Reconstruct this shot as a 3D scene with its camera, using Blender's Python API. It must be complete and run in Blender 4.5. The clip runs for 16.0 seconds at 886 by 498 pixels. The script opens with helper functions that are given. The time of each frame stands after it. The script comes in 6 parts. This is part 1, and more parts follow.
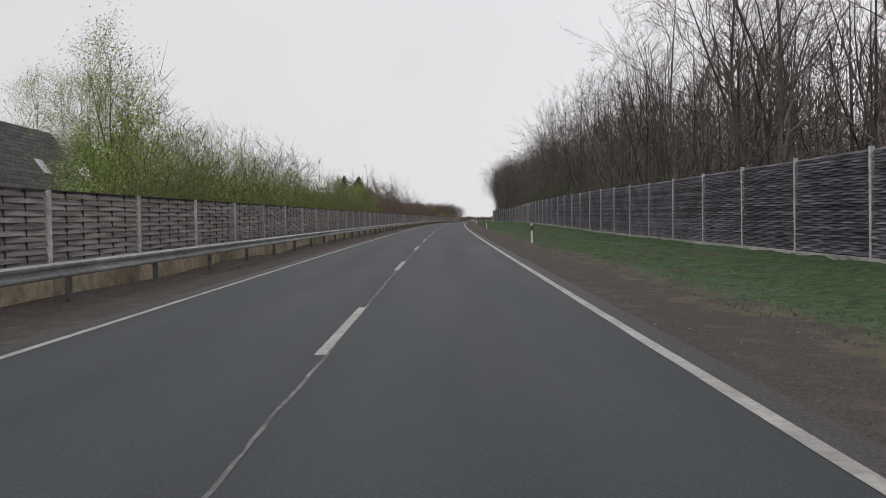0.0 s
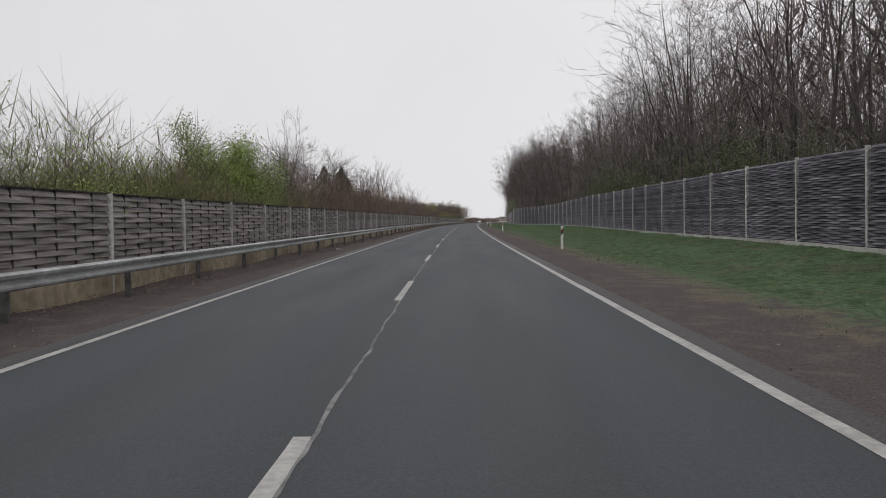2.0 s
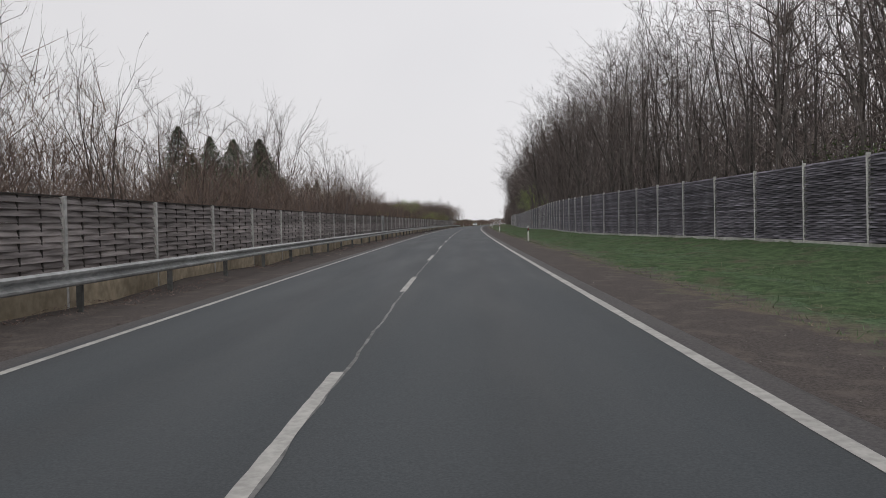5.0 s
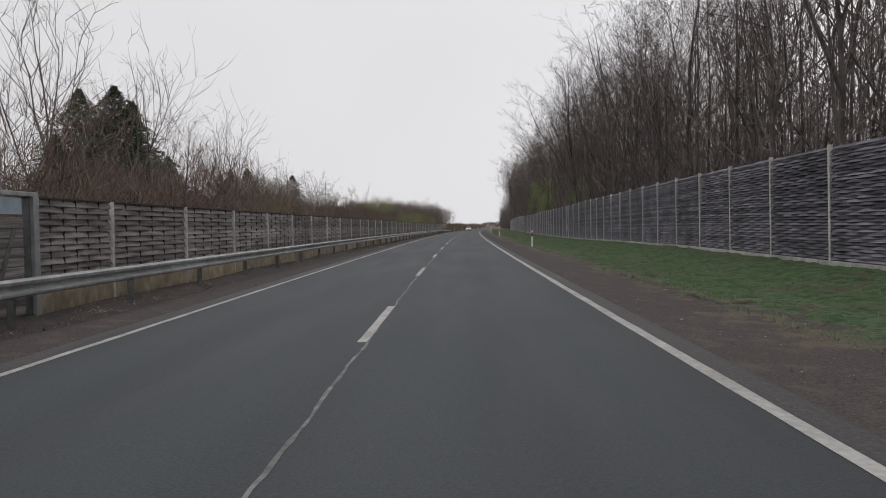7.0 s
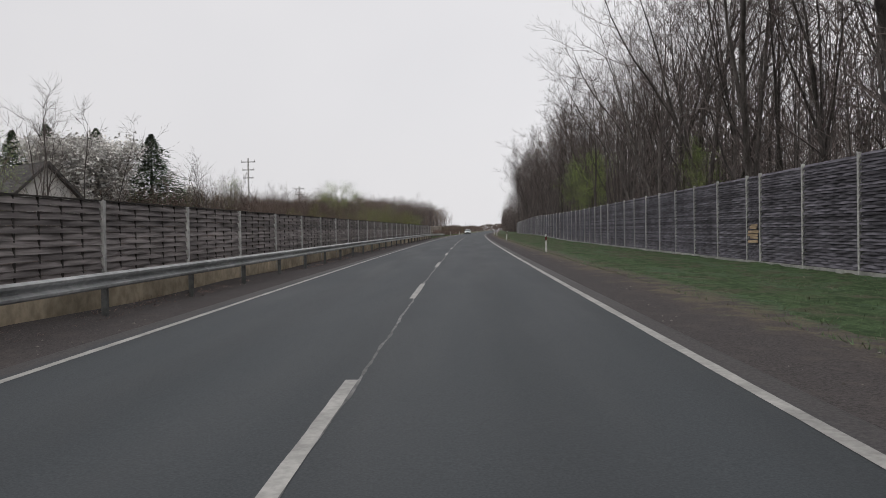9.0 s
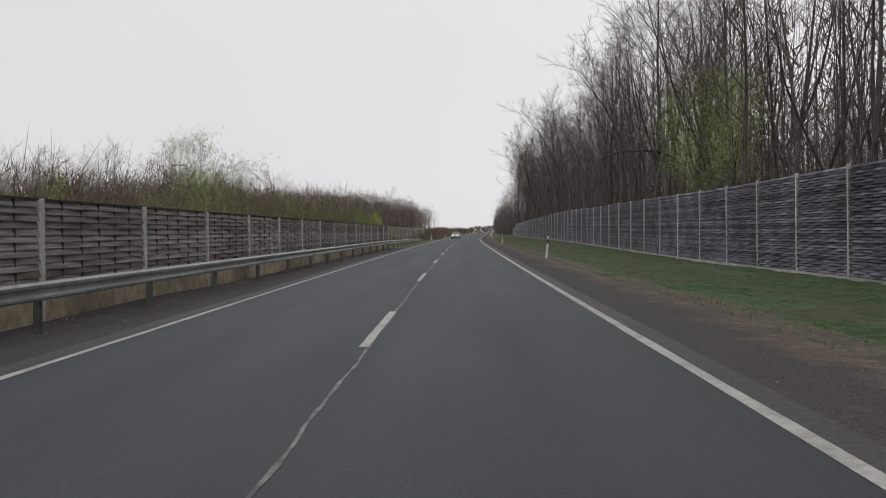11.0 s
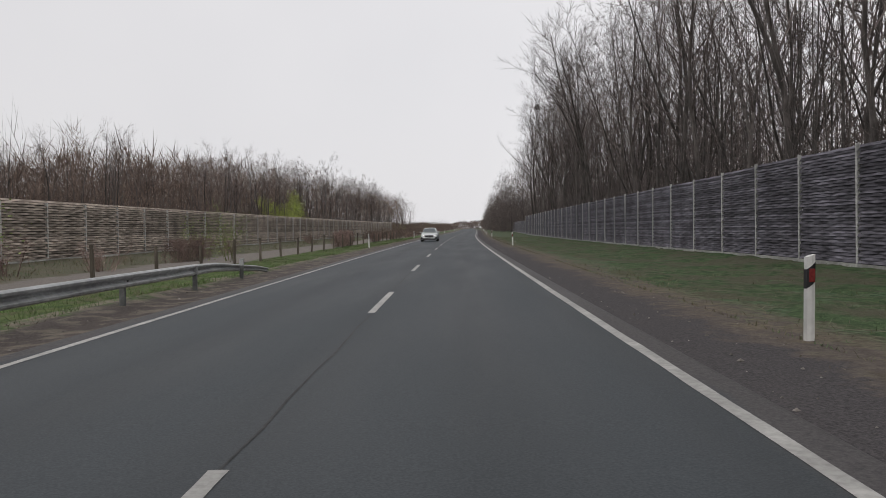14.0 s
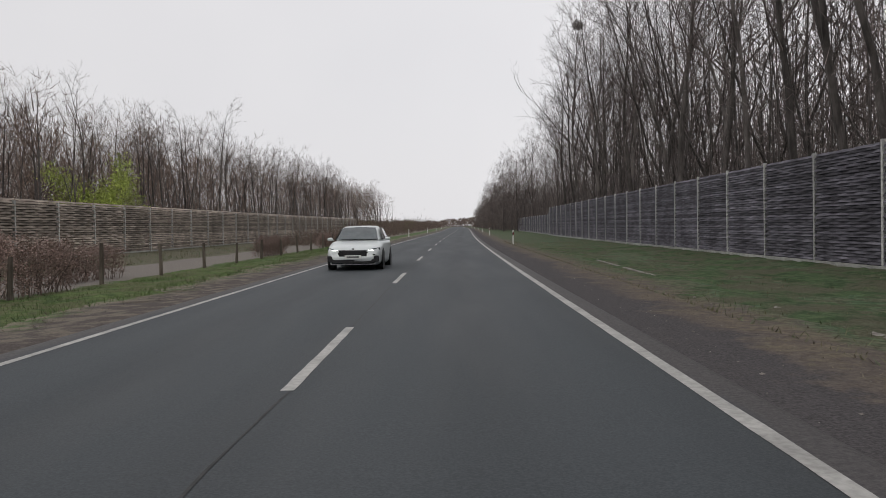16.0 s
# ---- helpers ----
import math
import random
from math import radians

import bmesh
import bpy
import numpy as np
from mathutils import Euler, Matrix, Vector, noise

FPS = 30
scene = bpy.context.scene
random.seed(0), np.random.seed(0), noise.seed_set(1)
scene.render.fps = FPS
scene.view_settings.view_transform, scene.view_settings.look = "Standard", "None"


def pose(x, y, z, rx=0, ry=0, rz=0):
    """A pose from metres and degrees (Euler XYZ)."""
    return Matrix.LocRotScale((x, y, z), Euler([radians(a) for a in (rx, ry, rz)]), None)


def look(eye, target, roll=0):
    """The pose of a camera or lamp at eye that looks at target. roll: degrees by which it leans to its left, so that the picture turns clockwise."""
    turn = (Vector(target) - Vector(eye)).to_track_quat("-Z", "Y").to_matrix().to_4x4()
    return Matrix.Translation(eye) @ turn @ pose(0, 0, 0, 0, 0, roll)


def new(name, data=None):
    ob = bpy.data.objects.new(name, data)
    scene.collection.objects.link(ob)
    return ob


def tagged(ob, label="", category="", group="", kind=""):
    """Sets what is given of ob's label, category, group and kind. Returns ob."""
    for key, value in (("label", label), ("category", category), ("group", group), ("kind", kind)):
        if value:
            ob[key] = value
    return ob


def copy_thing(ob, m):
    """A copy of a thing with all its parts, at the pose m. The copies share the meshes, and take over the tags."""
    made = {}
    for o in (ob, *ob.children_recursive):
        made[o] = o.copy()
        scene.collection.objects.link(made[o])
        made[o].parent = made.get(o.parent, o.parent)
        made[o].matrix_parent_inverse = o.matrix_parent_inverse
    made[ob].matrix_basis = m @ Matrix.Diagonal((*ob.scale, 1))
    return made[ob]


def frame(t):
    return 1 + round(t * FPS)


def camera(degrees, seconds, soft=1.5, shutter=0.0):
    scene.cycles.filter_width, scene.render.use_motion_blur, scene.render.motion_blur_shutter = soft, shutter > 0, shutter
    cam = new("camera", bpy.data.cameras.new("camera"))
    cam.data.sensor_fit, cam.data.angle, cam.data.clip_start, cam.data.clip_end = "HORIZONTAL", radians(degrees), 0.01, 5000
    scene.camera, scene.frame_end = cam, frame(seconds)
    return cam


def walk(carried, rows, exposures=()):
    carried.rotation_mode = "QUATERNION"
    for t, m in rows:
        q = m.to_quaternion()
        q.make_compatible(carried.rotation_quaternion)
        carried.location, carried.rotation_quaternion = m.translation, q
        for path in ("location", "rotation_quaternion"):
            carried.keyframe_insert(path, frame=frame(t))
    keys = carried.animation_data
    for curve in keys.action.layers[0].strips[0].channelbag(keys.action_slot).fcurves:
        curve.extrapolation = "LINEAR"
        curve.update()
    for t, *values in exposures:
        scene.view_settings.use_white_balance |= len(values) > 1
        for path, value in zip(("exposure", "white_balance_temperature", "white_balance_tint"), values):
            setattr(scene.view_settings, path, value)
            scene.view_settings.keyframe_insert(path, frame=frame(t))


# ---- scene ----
cam = camera(59.7, 16.0, soft=0.9, shutter=0.0)

# ---- the road's line: curvature (1e-4 per m, right positive) and grade (per cent), every 40 m ----
CURVE = [-0.17, 1.01, 1.91, 2.22, 2.07, 1.97, 1.93, 1.98, 1.92, 1.7, 1.69, 2.05, 2.45, 2.51, 1.64, 0.3, -0.8, -1.28, -1.1, -0.5, 0.4, 0.33, 0.27, 0.2, 0.13, 0.07, 0]
GRADE = [2.48, 2.385, 2.286, 2.236, 2.204, 2.116, 2.053, 2.01, 1.921, 1.855, 1.806, 1.728, 1.703, 1.712, 1.762, 1.868, 1.974, 2.016, 1.962, 1.846, 1.716, 1.7, 1.7, 1.7, 1.7, 1.7, 1.7]
LEFT, RIGHT = -3.223, 3.35          # edge lines, metres from the centre line
LINE_S = np.arange(-40, 1001, 1.0)
_k = np.interp(LINE_S, np.arange(-40, 1001, 40), CURVE) * 1e-4
LINE_H = np.cumsum(_k)
LINE_H -= LINE_H[40]
LINE_X = np.cumsum(np.sin(LINE_H))
LINE_X -= LINE_X[40]
LINE_Y = np.cumsum(np.cos(LINE_H))
LINE_Y -= LINE_Y[40]
LINE_G = np.interp(LINE_S, np.arange(-40, 1001, 40), GRADE) * 0.01
LINE_Z = np.cumsum(LINE_G)
LINE_Z -= LINE_Z[40]


def line_at(s):
    """x, y, z and heading of the centre line at s metres; straight on beyond both ends."""
    s = np.asarray(s, float)
    c = np.clip(s, -40, 1000)
    over = s - c
    h = np.interp(c, LINE_S, LINE_H)
    g = np.interp(c, LINE_S, LINE_G)
    return (np.interp(c, LINE_S, LINE_X) + over * np.sin(h), np.interp(c, LINE_S, LINE_Y) + over * np.cos(h),
            np.interp(c, LINE_S, LINE_Z) + over * g, h)


def at(s, o, z=0.0):
    """Places s metres along the road, o to the right of its centre line and z above it."""
    x, y, h0, h = line_at(s)
    return np.stack(np.broadcast_arrays(x + o * np.cos(h), y - o * np.sin(h), h0 + z), -1)


def place(s, o, z=0.0, turn=0.0):
    """An upright pose beside the road, its y axis along it."""
    p = at(s, o, z)
    return pose(p[0], p[1], p[2], 0, 0, turn - math.degrees(float(line_at(s)[3])))


# ---- camera: seconds, metres along the road, to the right of its centre line, yaw, pitch, roll ----
PATH = [
    (0, 0.51, 1.238, 0.012, -1.031, 0.945),
    (0.5, 14.23, 1.212, 0.036, -0.992, 0.894),
    (1, 28.01, 1.147, 0.155, -1.014, 0.920),
    (1.5, 41.67, 1.055, 0.249, -0.997, 0.893),
    (2, 55.33, 0.956, 0.259, -0.947, 0.837),
    (2.5, 68.93, 0.918, 0.155, -0.848, 0.863),
    (3, 82.57, 0.911, 0.064, -0.861, 0.856),
    (3.5, 96.29, 0.943, -0.085, -0.857, 0.978),
    (4, 109.98, 1.009, -0.205, -0.853, 1.144),
    (6.5, 177.59, 1.167, -0.801, -0.615, 1.111),
    (7, 191.10, 1.140, -1.066, -0.538, 1.021),
    (7.5, 204.73, 1.118, -1.215, -0.476, 0.957),
    (8, 218.33, 1.110, -1.211, -0.469, 0.893),
    (8.5, 231.89, 1.038, -1.310, -0.427, 0.739),
    (9, 245.23, 1.003, -1.295, -0.381, 0.758),
    (11.5, 312.54, 1.184, -2.605, -0.212, 0.676),
    (12, 325.97, 1.238, -2.974, -0.276, 0.720),
    (12.5, 339.48, 1.273, -3.107, -0.349, 0.765),
    (13, 352.90, 1.285, -3.225, -0.390, 0.707),
    (13.5, 366.34, 1.322, -3.193, -0.470, 0.680),
    (14, 379.80, 1.325, -3.400, -0.561, 0.680),
    (14.5, 393.16, 1.312, -3.595, -0.603, 0.589),
    (15, 406.71, 1.314, -3.910, -0.658, 0.623),
    (15.5, 420.21, 1.330, -4.142, -0.690, 0.727),
    (16, 433.74, 1.362, -4.310, -0.724, 0.841),
]
EYE = 1.343
rows = []
for t, s, o, yaw, pitch, roll in PATH:
    p = at(s, o, EYE)
    rows.append((t, pose(p[0], p[1], p[2], 90 + pitch, roll, yaw)))
walk(cam, rows)

# ---- world and light: a bright overcast sky ----
scene.view_settings.exposure = 0.0
world = bpy.data.worlds.new("overcast_sky")
scene.world = world
world.use_nodes = True
wn, wl = world.node_tree.nodes, world.node_tree.links
sky = wn.new("ShaderNodeTexSky")
sky.sky_type, sky.sun_disc, sky.sun_elevation, sky.sun_rotation = "NISHITA", False, radians(48), radians(200)
sky.air_density, sky.dust_density = 1.2, 4.0
dim = wn.new("ShaderNodeMix")
dim.data_type = "RGBA"
dim.inputs["Factor"].default_value = 0.94
scale = wn.new("ShaderNodeVectorMath")
scale.operation = "SCALE"
scale.inputs["Scale"].default_value = 0.08
wl.new(sky.outputs[0], scale.inputs[0])
wl.new(scale.outputs[0], dim.inputs[6])
coord, cloud, ramp = wn.new("ShaderNodeTexCoord"), wn.new("ShaderNodeTexNoise"), wn.new("ShaderNodeValToRGB")
cloud.inputs["Scale"].default_value, cloud.inputs["Detail"].default_value = 2.2, 4
ramp.color_ramp.elements[0].position, ramp.color_ramp.elements[0].color = 0.3, (0.735, 0.725, 0.745, 1)
ramp.color_ramp.elements[1].position, ramp.color_ramp.elements[1].color = 0.75, (0.80, 0.785, 0.80, 1)
wl.new(coord.outputs["Generated"], cloud.inputs["Vector"])
wl.new(cloud.outputs["Fac"], ramp.inputs[0])
wl.new(ramp.outputs[0], dim.inputs[7])
# the cloud is thinner, and brighter, to the right of the road
split, side, glow = wn.new("ShaderNodeSeparateXYZ"), wn.new("ShaderNodeMapRange"), wn.new("ShaderNodeVectorMath")
for socket, value in zip(list(side.inputs)[1:5], (-0.6, 0.6, 0.91, 1.08)):
    socket.default_value = value
glow.operation = "SCALE"
wl.new(coord.outputs["Generated"], split.inputs[0])
wl.new(split.outputs[0], side.inputs[0])
wl.new(dim.outputs[2], glow.inputs[0])
wl.new(side.outputs[0], glow.inputs["Scale"])
wl.new(glow.outputs[0], wn["Background"].inputs[0])
wn["Background"].inputs[1].default_value = 1.07
sun = new("sun", bpy.data.lights.new("sun", "SUN"))
sun.data.energy, sun.data.angle, sun.data.color = 0.5, radians(35), (1.0, 0.96, 0.9)
sun.matrix_world = look((0, 0, 100), (40, 60, 0))

# ---- materials ----


class Nodes:
    """Short ways to write a node material."""

    def __init__(self, name):
        self.material = bpy.data.materials.new(name)
        self.material.use_nodes = True
        self.tree = self.material.node_tree
        self.shader = self.tree.nodes["Principled BSDF"]

    def put(self, socket, value):
        if hasattr(value, "is_output"):
            self.tree.links.new(value, socket)
        elif isinstance(value, tuple) and len(value) == 3 and socket.type == "RGBA":
            socket.default_value = (*value, 1)
        else:
            socket.default_value = value

    def math(self, op, a, b=0.0, c=0.0):
        n = self.tree.nodes.new("ShaderNodeMath")
        n.operation = op
        for socket, value in zip(n.inputs, (a, b, c)):
            self.put(socket, value)
        return n.outputs[0]

    def vector(self, kind="Object", spread=0.0):
        out = self.tree.nodes.new("ShaderNodeTexCoord").outputs[kind]
        if spread:
            info = self.tree.nodes.new("ShaderNodeObjectInfo").outputs["Random"]
            add = self.tree.nodes.new("ShaderNodeVectorMath")
            add.operation = "ADD"
            self.tree.links.new(out, add.inputs[0])
            self.tree.links.new(self.math("MULTIPLY", info, spread), add.inputs[1])
            out = add.outputs[0]
        return out

    def stretch(self, vec, x, y, z):
        n = self.tree.nodes.new("ShaderNodeMapping")
        n.inputs["Scale"].default_value = (x, y, z)
        self.tree.links.new(vec, n.inputs["Vector"])
        return n.outputs[0]

    def noise(self, vec, scale, detail=4.0, rough=0.55):
        n = self.tree.nodes.new("ShaderNodeTexNoise")
        n.inputs["Scale"].default_value, n.inputs["Detail"].default_value, n.inputs["Roughness"].default_value = scale, detail, rough
        self.tree.links.new(vec, n.inputs["Vector"])
        return n.outputs["Fac"]

    def span(self, value, a, b, lo=0.0, hi=1.0):
        n = self.tree.nodes.new("ShaderNodeMapRange")
        n.interpolation_type = "SMOOTHSTEP"
        for socket, v in zip(n.inputs, (value, a, b, lo, hi)):
            self.put(socket, v)
        return n.outputs[0]

    def mix(self, fac, a, b):
        n = self.tree.nodes.new("ShaderNodeMix")
        n.data_type = "RGBA"
        self.put(n.inputs["Factor"], fac)
        self.put(n.inputs[6], a)
        self.put(n.inputs[7], b)
        return n.outputs[2]

    def bright(self, colour, value):
        n = self.tree.nodes.new("ShaderNodeHueSaturation")
        self.put(n.inputs["Value"], value)
        self.put(n.inputs["Color"], colour)
        return n.outputs[0]

    def bump(self, height, strength, distance):
        n = self.tree.nodes.new("ShaderNodeBump")
        n.inputs["Strength"].default_value, n.inputs["Distance"].default_value = strength, distance
        self.tree.links.new(height, n.inputs["Height"])
        self.tree.links.new(n.outputs[0], self.shader.inputs["Normal"])

    def done(self, colour, rough=0.8, metal=0.0, spec=0.3):
        self.put(self.shader.inputs["Base Color"], colour)
        self.put(self.shader.inputs["Roughness"], rough)
        self.put(self.shader.inputs["Metallic"], metal)
        self.put(self.shader.inputs["Specular IOR Level"], spec)
        return self.material


def surface(name, a, b, scale=8.0, rough=0.8, bump=0.2, depth=0.01, metal=0.0, spec=0.3, vary=0.25, stretch=None, rand=0.0, islands=0.0):
    """A plain weathered surface: two colours in fine grain, slow large stains, a little relief."""
    n = Nodes(name)
    v = n.vector("Object", 40.0)
    fine = n.stretch(v, *stretch) if stretch else v
    grain = n.noise(fine, scale, 5.0, 0.6)
    colour = n.mix(n.span(grain, 0.3, 0.7), a, b)
    value = n.span(n.noise(v, scale * 0.13, 3.0), 0.25, 0.75, 1.0 - vary, 1.0 + vary)
    if rand:
        info = n.tree.nodes.new("ShaderNodeObjectInfo").outputs["Random"]
        value = n.math("MULTIPLY", value, n.span(info, 0.0, 1.0, 1.0 - rand, 1.0 + rand))
    if islands:
        info = n.tree.nodes.new("ShaderNodeNewGeometry").outputs["Random Per Island"]
        value = n.math("MULTIPLY", value, n.span(info, 0.0, 1.0, 1.0 - islands, 1.0 + islands))
    if bump:
        n.bump(grain, bump, depth)
    return n.done(n.bright(colour, value), rough, metal, spec)


def road_material():
    n = Nodes("asphalt")
    uv = n.tree.nodes.new("ShaderNodeUVMap").outputs[0]
    split = n.tree.nodes.new("ShaderNodeSeparateXYZ")
    n.tree.links.new(uv, split.inputs[0])
    across = split.outputs[0]
    v = n.vector("Object")
    grit = n.noise(v, 55.0, 3.0, 0.7)
    patch = n.noise(n.stretch(uv, 1.0, 0.12, 1.0), 0.9, 4.0)
    colour = n.mix(n.span(grit, 0.25, 0.8), (0.0305, 0.0355, 0.0398), (0.0605, 0.0700, 0.0775))
    # paler, polished wheel tracks in both lanes
    wave = n.math("ABSOLUTE", n.math("SINE", n.math("MULTIPLY", n.math("ADD", across, 0.06), 1.9)))
    colour = n.bright(colour, n.span(wave, 0.2, 1.0, 0.95, 1.08))
    colour = n.bright(colour, n.span(patch, 0.25, 0.75, 0.86, 1.12))
    # dust blown in along both edges
    edge = n.math("ADD", n.math("ABSOLUTE", across), n.math("MULTIPLY", n.math("SUBTRACT", n.noise(n.stretch(uv, 1.0, 0.4, 1.0), 1.5, 5.0), 0.5), 0.5))
    grains = n.mix(n.span(n.noise(v, 26.0, 6.0, 0.75), 0.3, 0.72), (0.036, 0.033, 0.034), (0.100, 0.091, 0.090))
    colour = n.mix(n.span(edge, 3.27, 3.46, 0.0, 0.94), colour, grains)
    n.bump(grit, 0.35, 0.004)
    return n.done(colour, n.span(patch, 0.2, 0.8, 0.62, 0.8), 0.0, 0.35)


def ground_material():
    """Bare shoulders, verge grass, the gravel track and leaf litter under the trees, by the distance from the road."""
    n = Nodes("ground")
    uv = n.tree.nodes.new("ShaderNodeUVMap").outputs[0]
    split = n.tree.nodes.new("ShaderNodeSeparateXYZ")
    n.tree.links.new(uv, split.inputs[0])
    across, along = split.outputs[0], split.outputs[1]
    v = n.vector("Object")
    rag = n.math("SUBTRACT", n.noise(v, 0.55, 6.0, 0.65), 0.5)
    frayed = n.math("SUBTRACT", n.noise(v, 2.6, 6.0, 0.7), 0.5)
    o = n.math("ADD", n.math("ADD", across, n.math("MULTIPLY", rag, 2.6)), n.math("MULTIPLY", frayed, 1.5))
    fine, mid, slow = n.noise(v, 30.0, 6.0, 0.75), n.noise(v, 2.2, 5.0), n.noise(v, 0.25, 4.0)
    dirt = n.mix(n.span(fine, 0.3, 0.72), (0.052, 0.045, 0.042), (0.128, 0.110, 0.102))
    dirt = n.mix(n.span(mid, 0.50, 0.70, 0.0, 0.7), dirt, (0.142, 0.120, 0.104))
    gravel = n.mix(n.span(fine, 0.3, 0.7), (0.040, 0.038, 0.041), (0.104, 0.098, 0.101))
    # the shoulder turns from brown earth to dark gravel further on
    shoulder = n.mix(n.span(n.math("ADD", along, n.math("MULTIPLY", rag, 60.0)), 150.0, 330.0, 0.15, 0.85), dirt, gravel)
    clump, tuft = n.noise(v, 1.1, 5.0, 0.65), n.noise(v, 7.0, 5.0, 0.7)
    grass = n.mix(n.span(tuft, 0.34, 0.66), (0.029, 0.053, 0.026), (0.094, 0.150, 0.080))
    grass = n.mix(n.span(fine, 0.4, 0.75, 0.0, 0.45), grass, (0.105, 0.135, 0.080))
    # dead patches, more of them further along
    thin = n.math("ADD", clump, n.span(along, 200.0, 420.0, 0.0, 0.09))
    grass = n.mix(n.span(thin, 0.50, 0.68, 0.0, 0.72), grass, n.mix(n.span(tuft, 0.35, 0.65), (0.060, 0.053, 0.038), (0.165, 0.145, 0.105)))
    worn = n.mix(n.span(n.math("ADD", mid, n.math("MULTIPLY", n.math("SUBTRACT", o, 5.0), 0.16)), 0.56, 0.70), shoulder, grass)
    dry = n.mix(n.span(fine, 0.3, 0.7), (0.085, 0.070, 0.054), (0.185, 0.155, 0.122))
    litter = n.mix(n.span(fine, 0.3, 0.7), (0.045, 0.034, 0.024), (0.115, 0.085, 0.058))
    litter = n.mix(n.span(slow, 0.45, 0.62, 0.0, 0.8), litter, (0.045, 0.075, 0.022))
    track = n.mix(n.span(fine, 0.3, 0.7), (0.125, 0.112, 0.102), (0.245, 0.222, 0.200))
    colour = n.mix(n.span(o, 4.7, 5.5), shoulder, worn)
    colour = n.mix(n.math("MULTIPLY", n.span(o, 5.0, 5.5), n.span(n.math("ADD", mid, rag), 0.38, 0.60, 0.0, 0.8)), colour, dry)
    # a band of trodden brown straw between gravel and grass on the later stretch
    band = n.math("MULTIPLY", n.math("MULTIPLY", n.span(o, 4.6, 5.0), n.span(along, 220.0, 330.0, 0.0, 0.55)), n.span(fine, 0.28, 0.6, 0.45, 1.0))
    colour = n.mix(band, colour, n.mix(n.span(tuft, 0.3, 0.7), (0.095, 0.075, 0.058), (0.205, 0.168, 0.132)))
    colour = n.mix(n.span(o, 5.8, 6.6), colour, grass)
    colour = n.mix(n.span(o, 14.0, 15.5), colour, litter)
    fresh = n.mix(n.span(tuft, 0.34, 0.66), (0.042, 0.068, 0.025), (0.115, 0.165, 0.065))
    fresh = n.mix(n.span(clump, 0.55, 0.72, 0.0, 0.6), fresh, dry)
    left = n.mix(n.span(o, -9.6, -9.1), n.mix(n.span(o, -13.9, -13.4), n.mix(0.6, grass, dry), track), fresh)
    sandy = n.mix(n.span(fine, 0.3, 0.7), (0.150, 0.128, 0.098), (0.270, 0.240, 0.195))
    left = n.mix(n.math("MULTIPLY", n.span(o, -6.6, -5.9), n.span(n.math("ADD", mid, rag), 0.36, 0.56, 0.0, 0.85)), left, sandy)
    left = n.mix(n.span(o, -5.6, -4.9), left, n.mix(n.span(mid, 0.45, 0.6, 0.0, 0.5), dirt, sandy))
    left = n.mix(n.span(o, -21.0, -20.0), litter, left)
    near = n.mix(n.span(across, -6.1, -5.9), litter, shoulder)
    beside = n.mix(n.span(along, 366.0, 369.0), near, left)
    colour = n.mix(n.span(across, -3.0, -2.9), beside, colour)
    n.bump(n.math("ADD", n.math("ADD", fine, tuft), n.noise(v, 60.0, 3.0, 0.7)), 0.35, 0.014)
    return n.done(colour, 0.95, 0.0, 0.1)


ASPHALT, GROUND = road_material(), ground_material()
PAINT = surface("road_paint", (0.310, 0.305, 0.290), (0.430, 0.424, 0.402), 14, 0.6, 0.1, 0.003, vary=0.2)
SEALANT = surface("pale_joint", (0.10, 0.10, 0.10), (0.24, 0.24, 0.235), 5, 0.7, 0.2, 0.003, vary=0.3)
CRACK = surface("dark_joint", (0.025, 0.025, 0.025), (0.05, 0.05, 0.05), 9, 0.7, 0.0)
ZINC = surface("galvanised_steel", (0.30, 0.31, 0.31), (0.44, 0.45, 0.45), 5, 0.5, 0.1, 0.003, metal=0.35, spec=0.5, vary=0.2, rand=0.1)
STEEL = surface("grey_post_steel", (0.09, 0.093, 0.093), (0.16, 0.165, 0.16), 6, 0.6, 0.1, 0.003, metal=0.2, vary=0.25, rand=0.12)
POST = surface("concrete_post", (0.38, 0.38, 0.37), (0.56, 0.56, 0.54), 9, 0.85, 0.2, 0.004, vary=0.2, rand=0.12)
PLINTH = surface("stained_concrete", (0.2835, 0.2376, 0.1702), (0.4620, 0.3911, 0.2852), 4, 0.9, 0.25, 0.006, vary=0.35, rand=0.12)
PALE_PLINTH = surface("pale_concrete", (0.2992, 0.2992, 0.2816), (0.4400, 0.4400, 0.4136), 5, 0.9, 0.25, 0.006, vary=0.25, rand=0.1)
SLAT = surface("weathered_slat", (0.124, 0.110, 0.107), (0.296, 0.268, 0.260), 7, 0.85, 0.35, 0.004, stretch=(1, 0.12, 2.5), vary=0.22, rand=0.14, islands=0.3)
DARK_SLAT = surface("dark_weathered_slat", (0.0545, 0.0515, 0.0610), (0.1650, 0.1575, 0.1830), 7, 0.85, 0.35, 0.004, stretch=(1, 0.12, 2.5), vary=0.35, rand=0.12, islands=0.42)
PALE_SLAT = surface("pale_weathered_slat", (0.1732, 0.1463, 0.1229), (0.4232, 0.3628, 0.3073), 7, 0.85, 0.3, 0.004, stretch=(1, 0.12, 2.5), vary=0.3, rand=0.12, islands=0.35)
# the stakes' own colour, also used as painted shade behind the pale barrier
STAKE_AND_GAP = surface("dark_stake_and_gap", (0.03, 0.027, 0.025), (0.06, 0.055, 0.05), 8, 0.9, 0.2, 0.003)
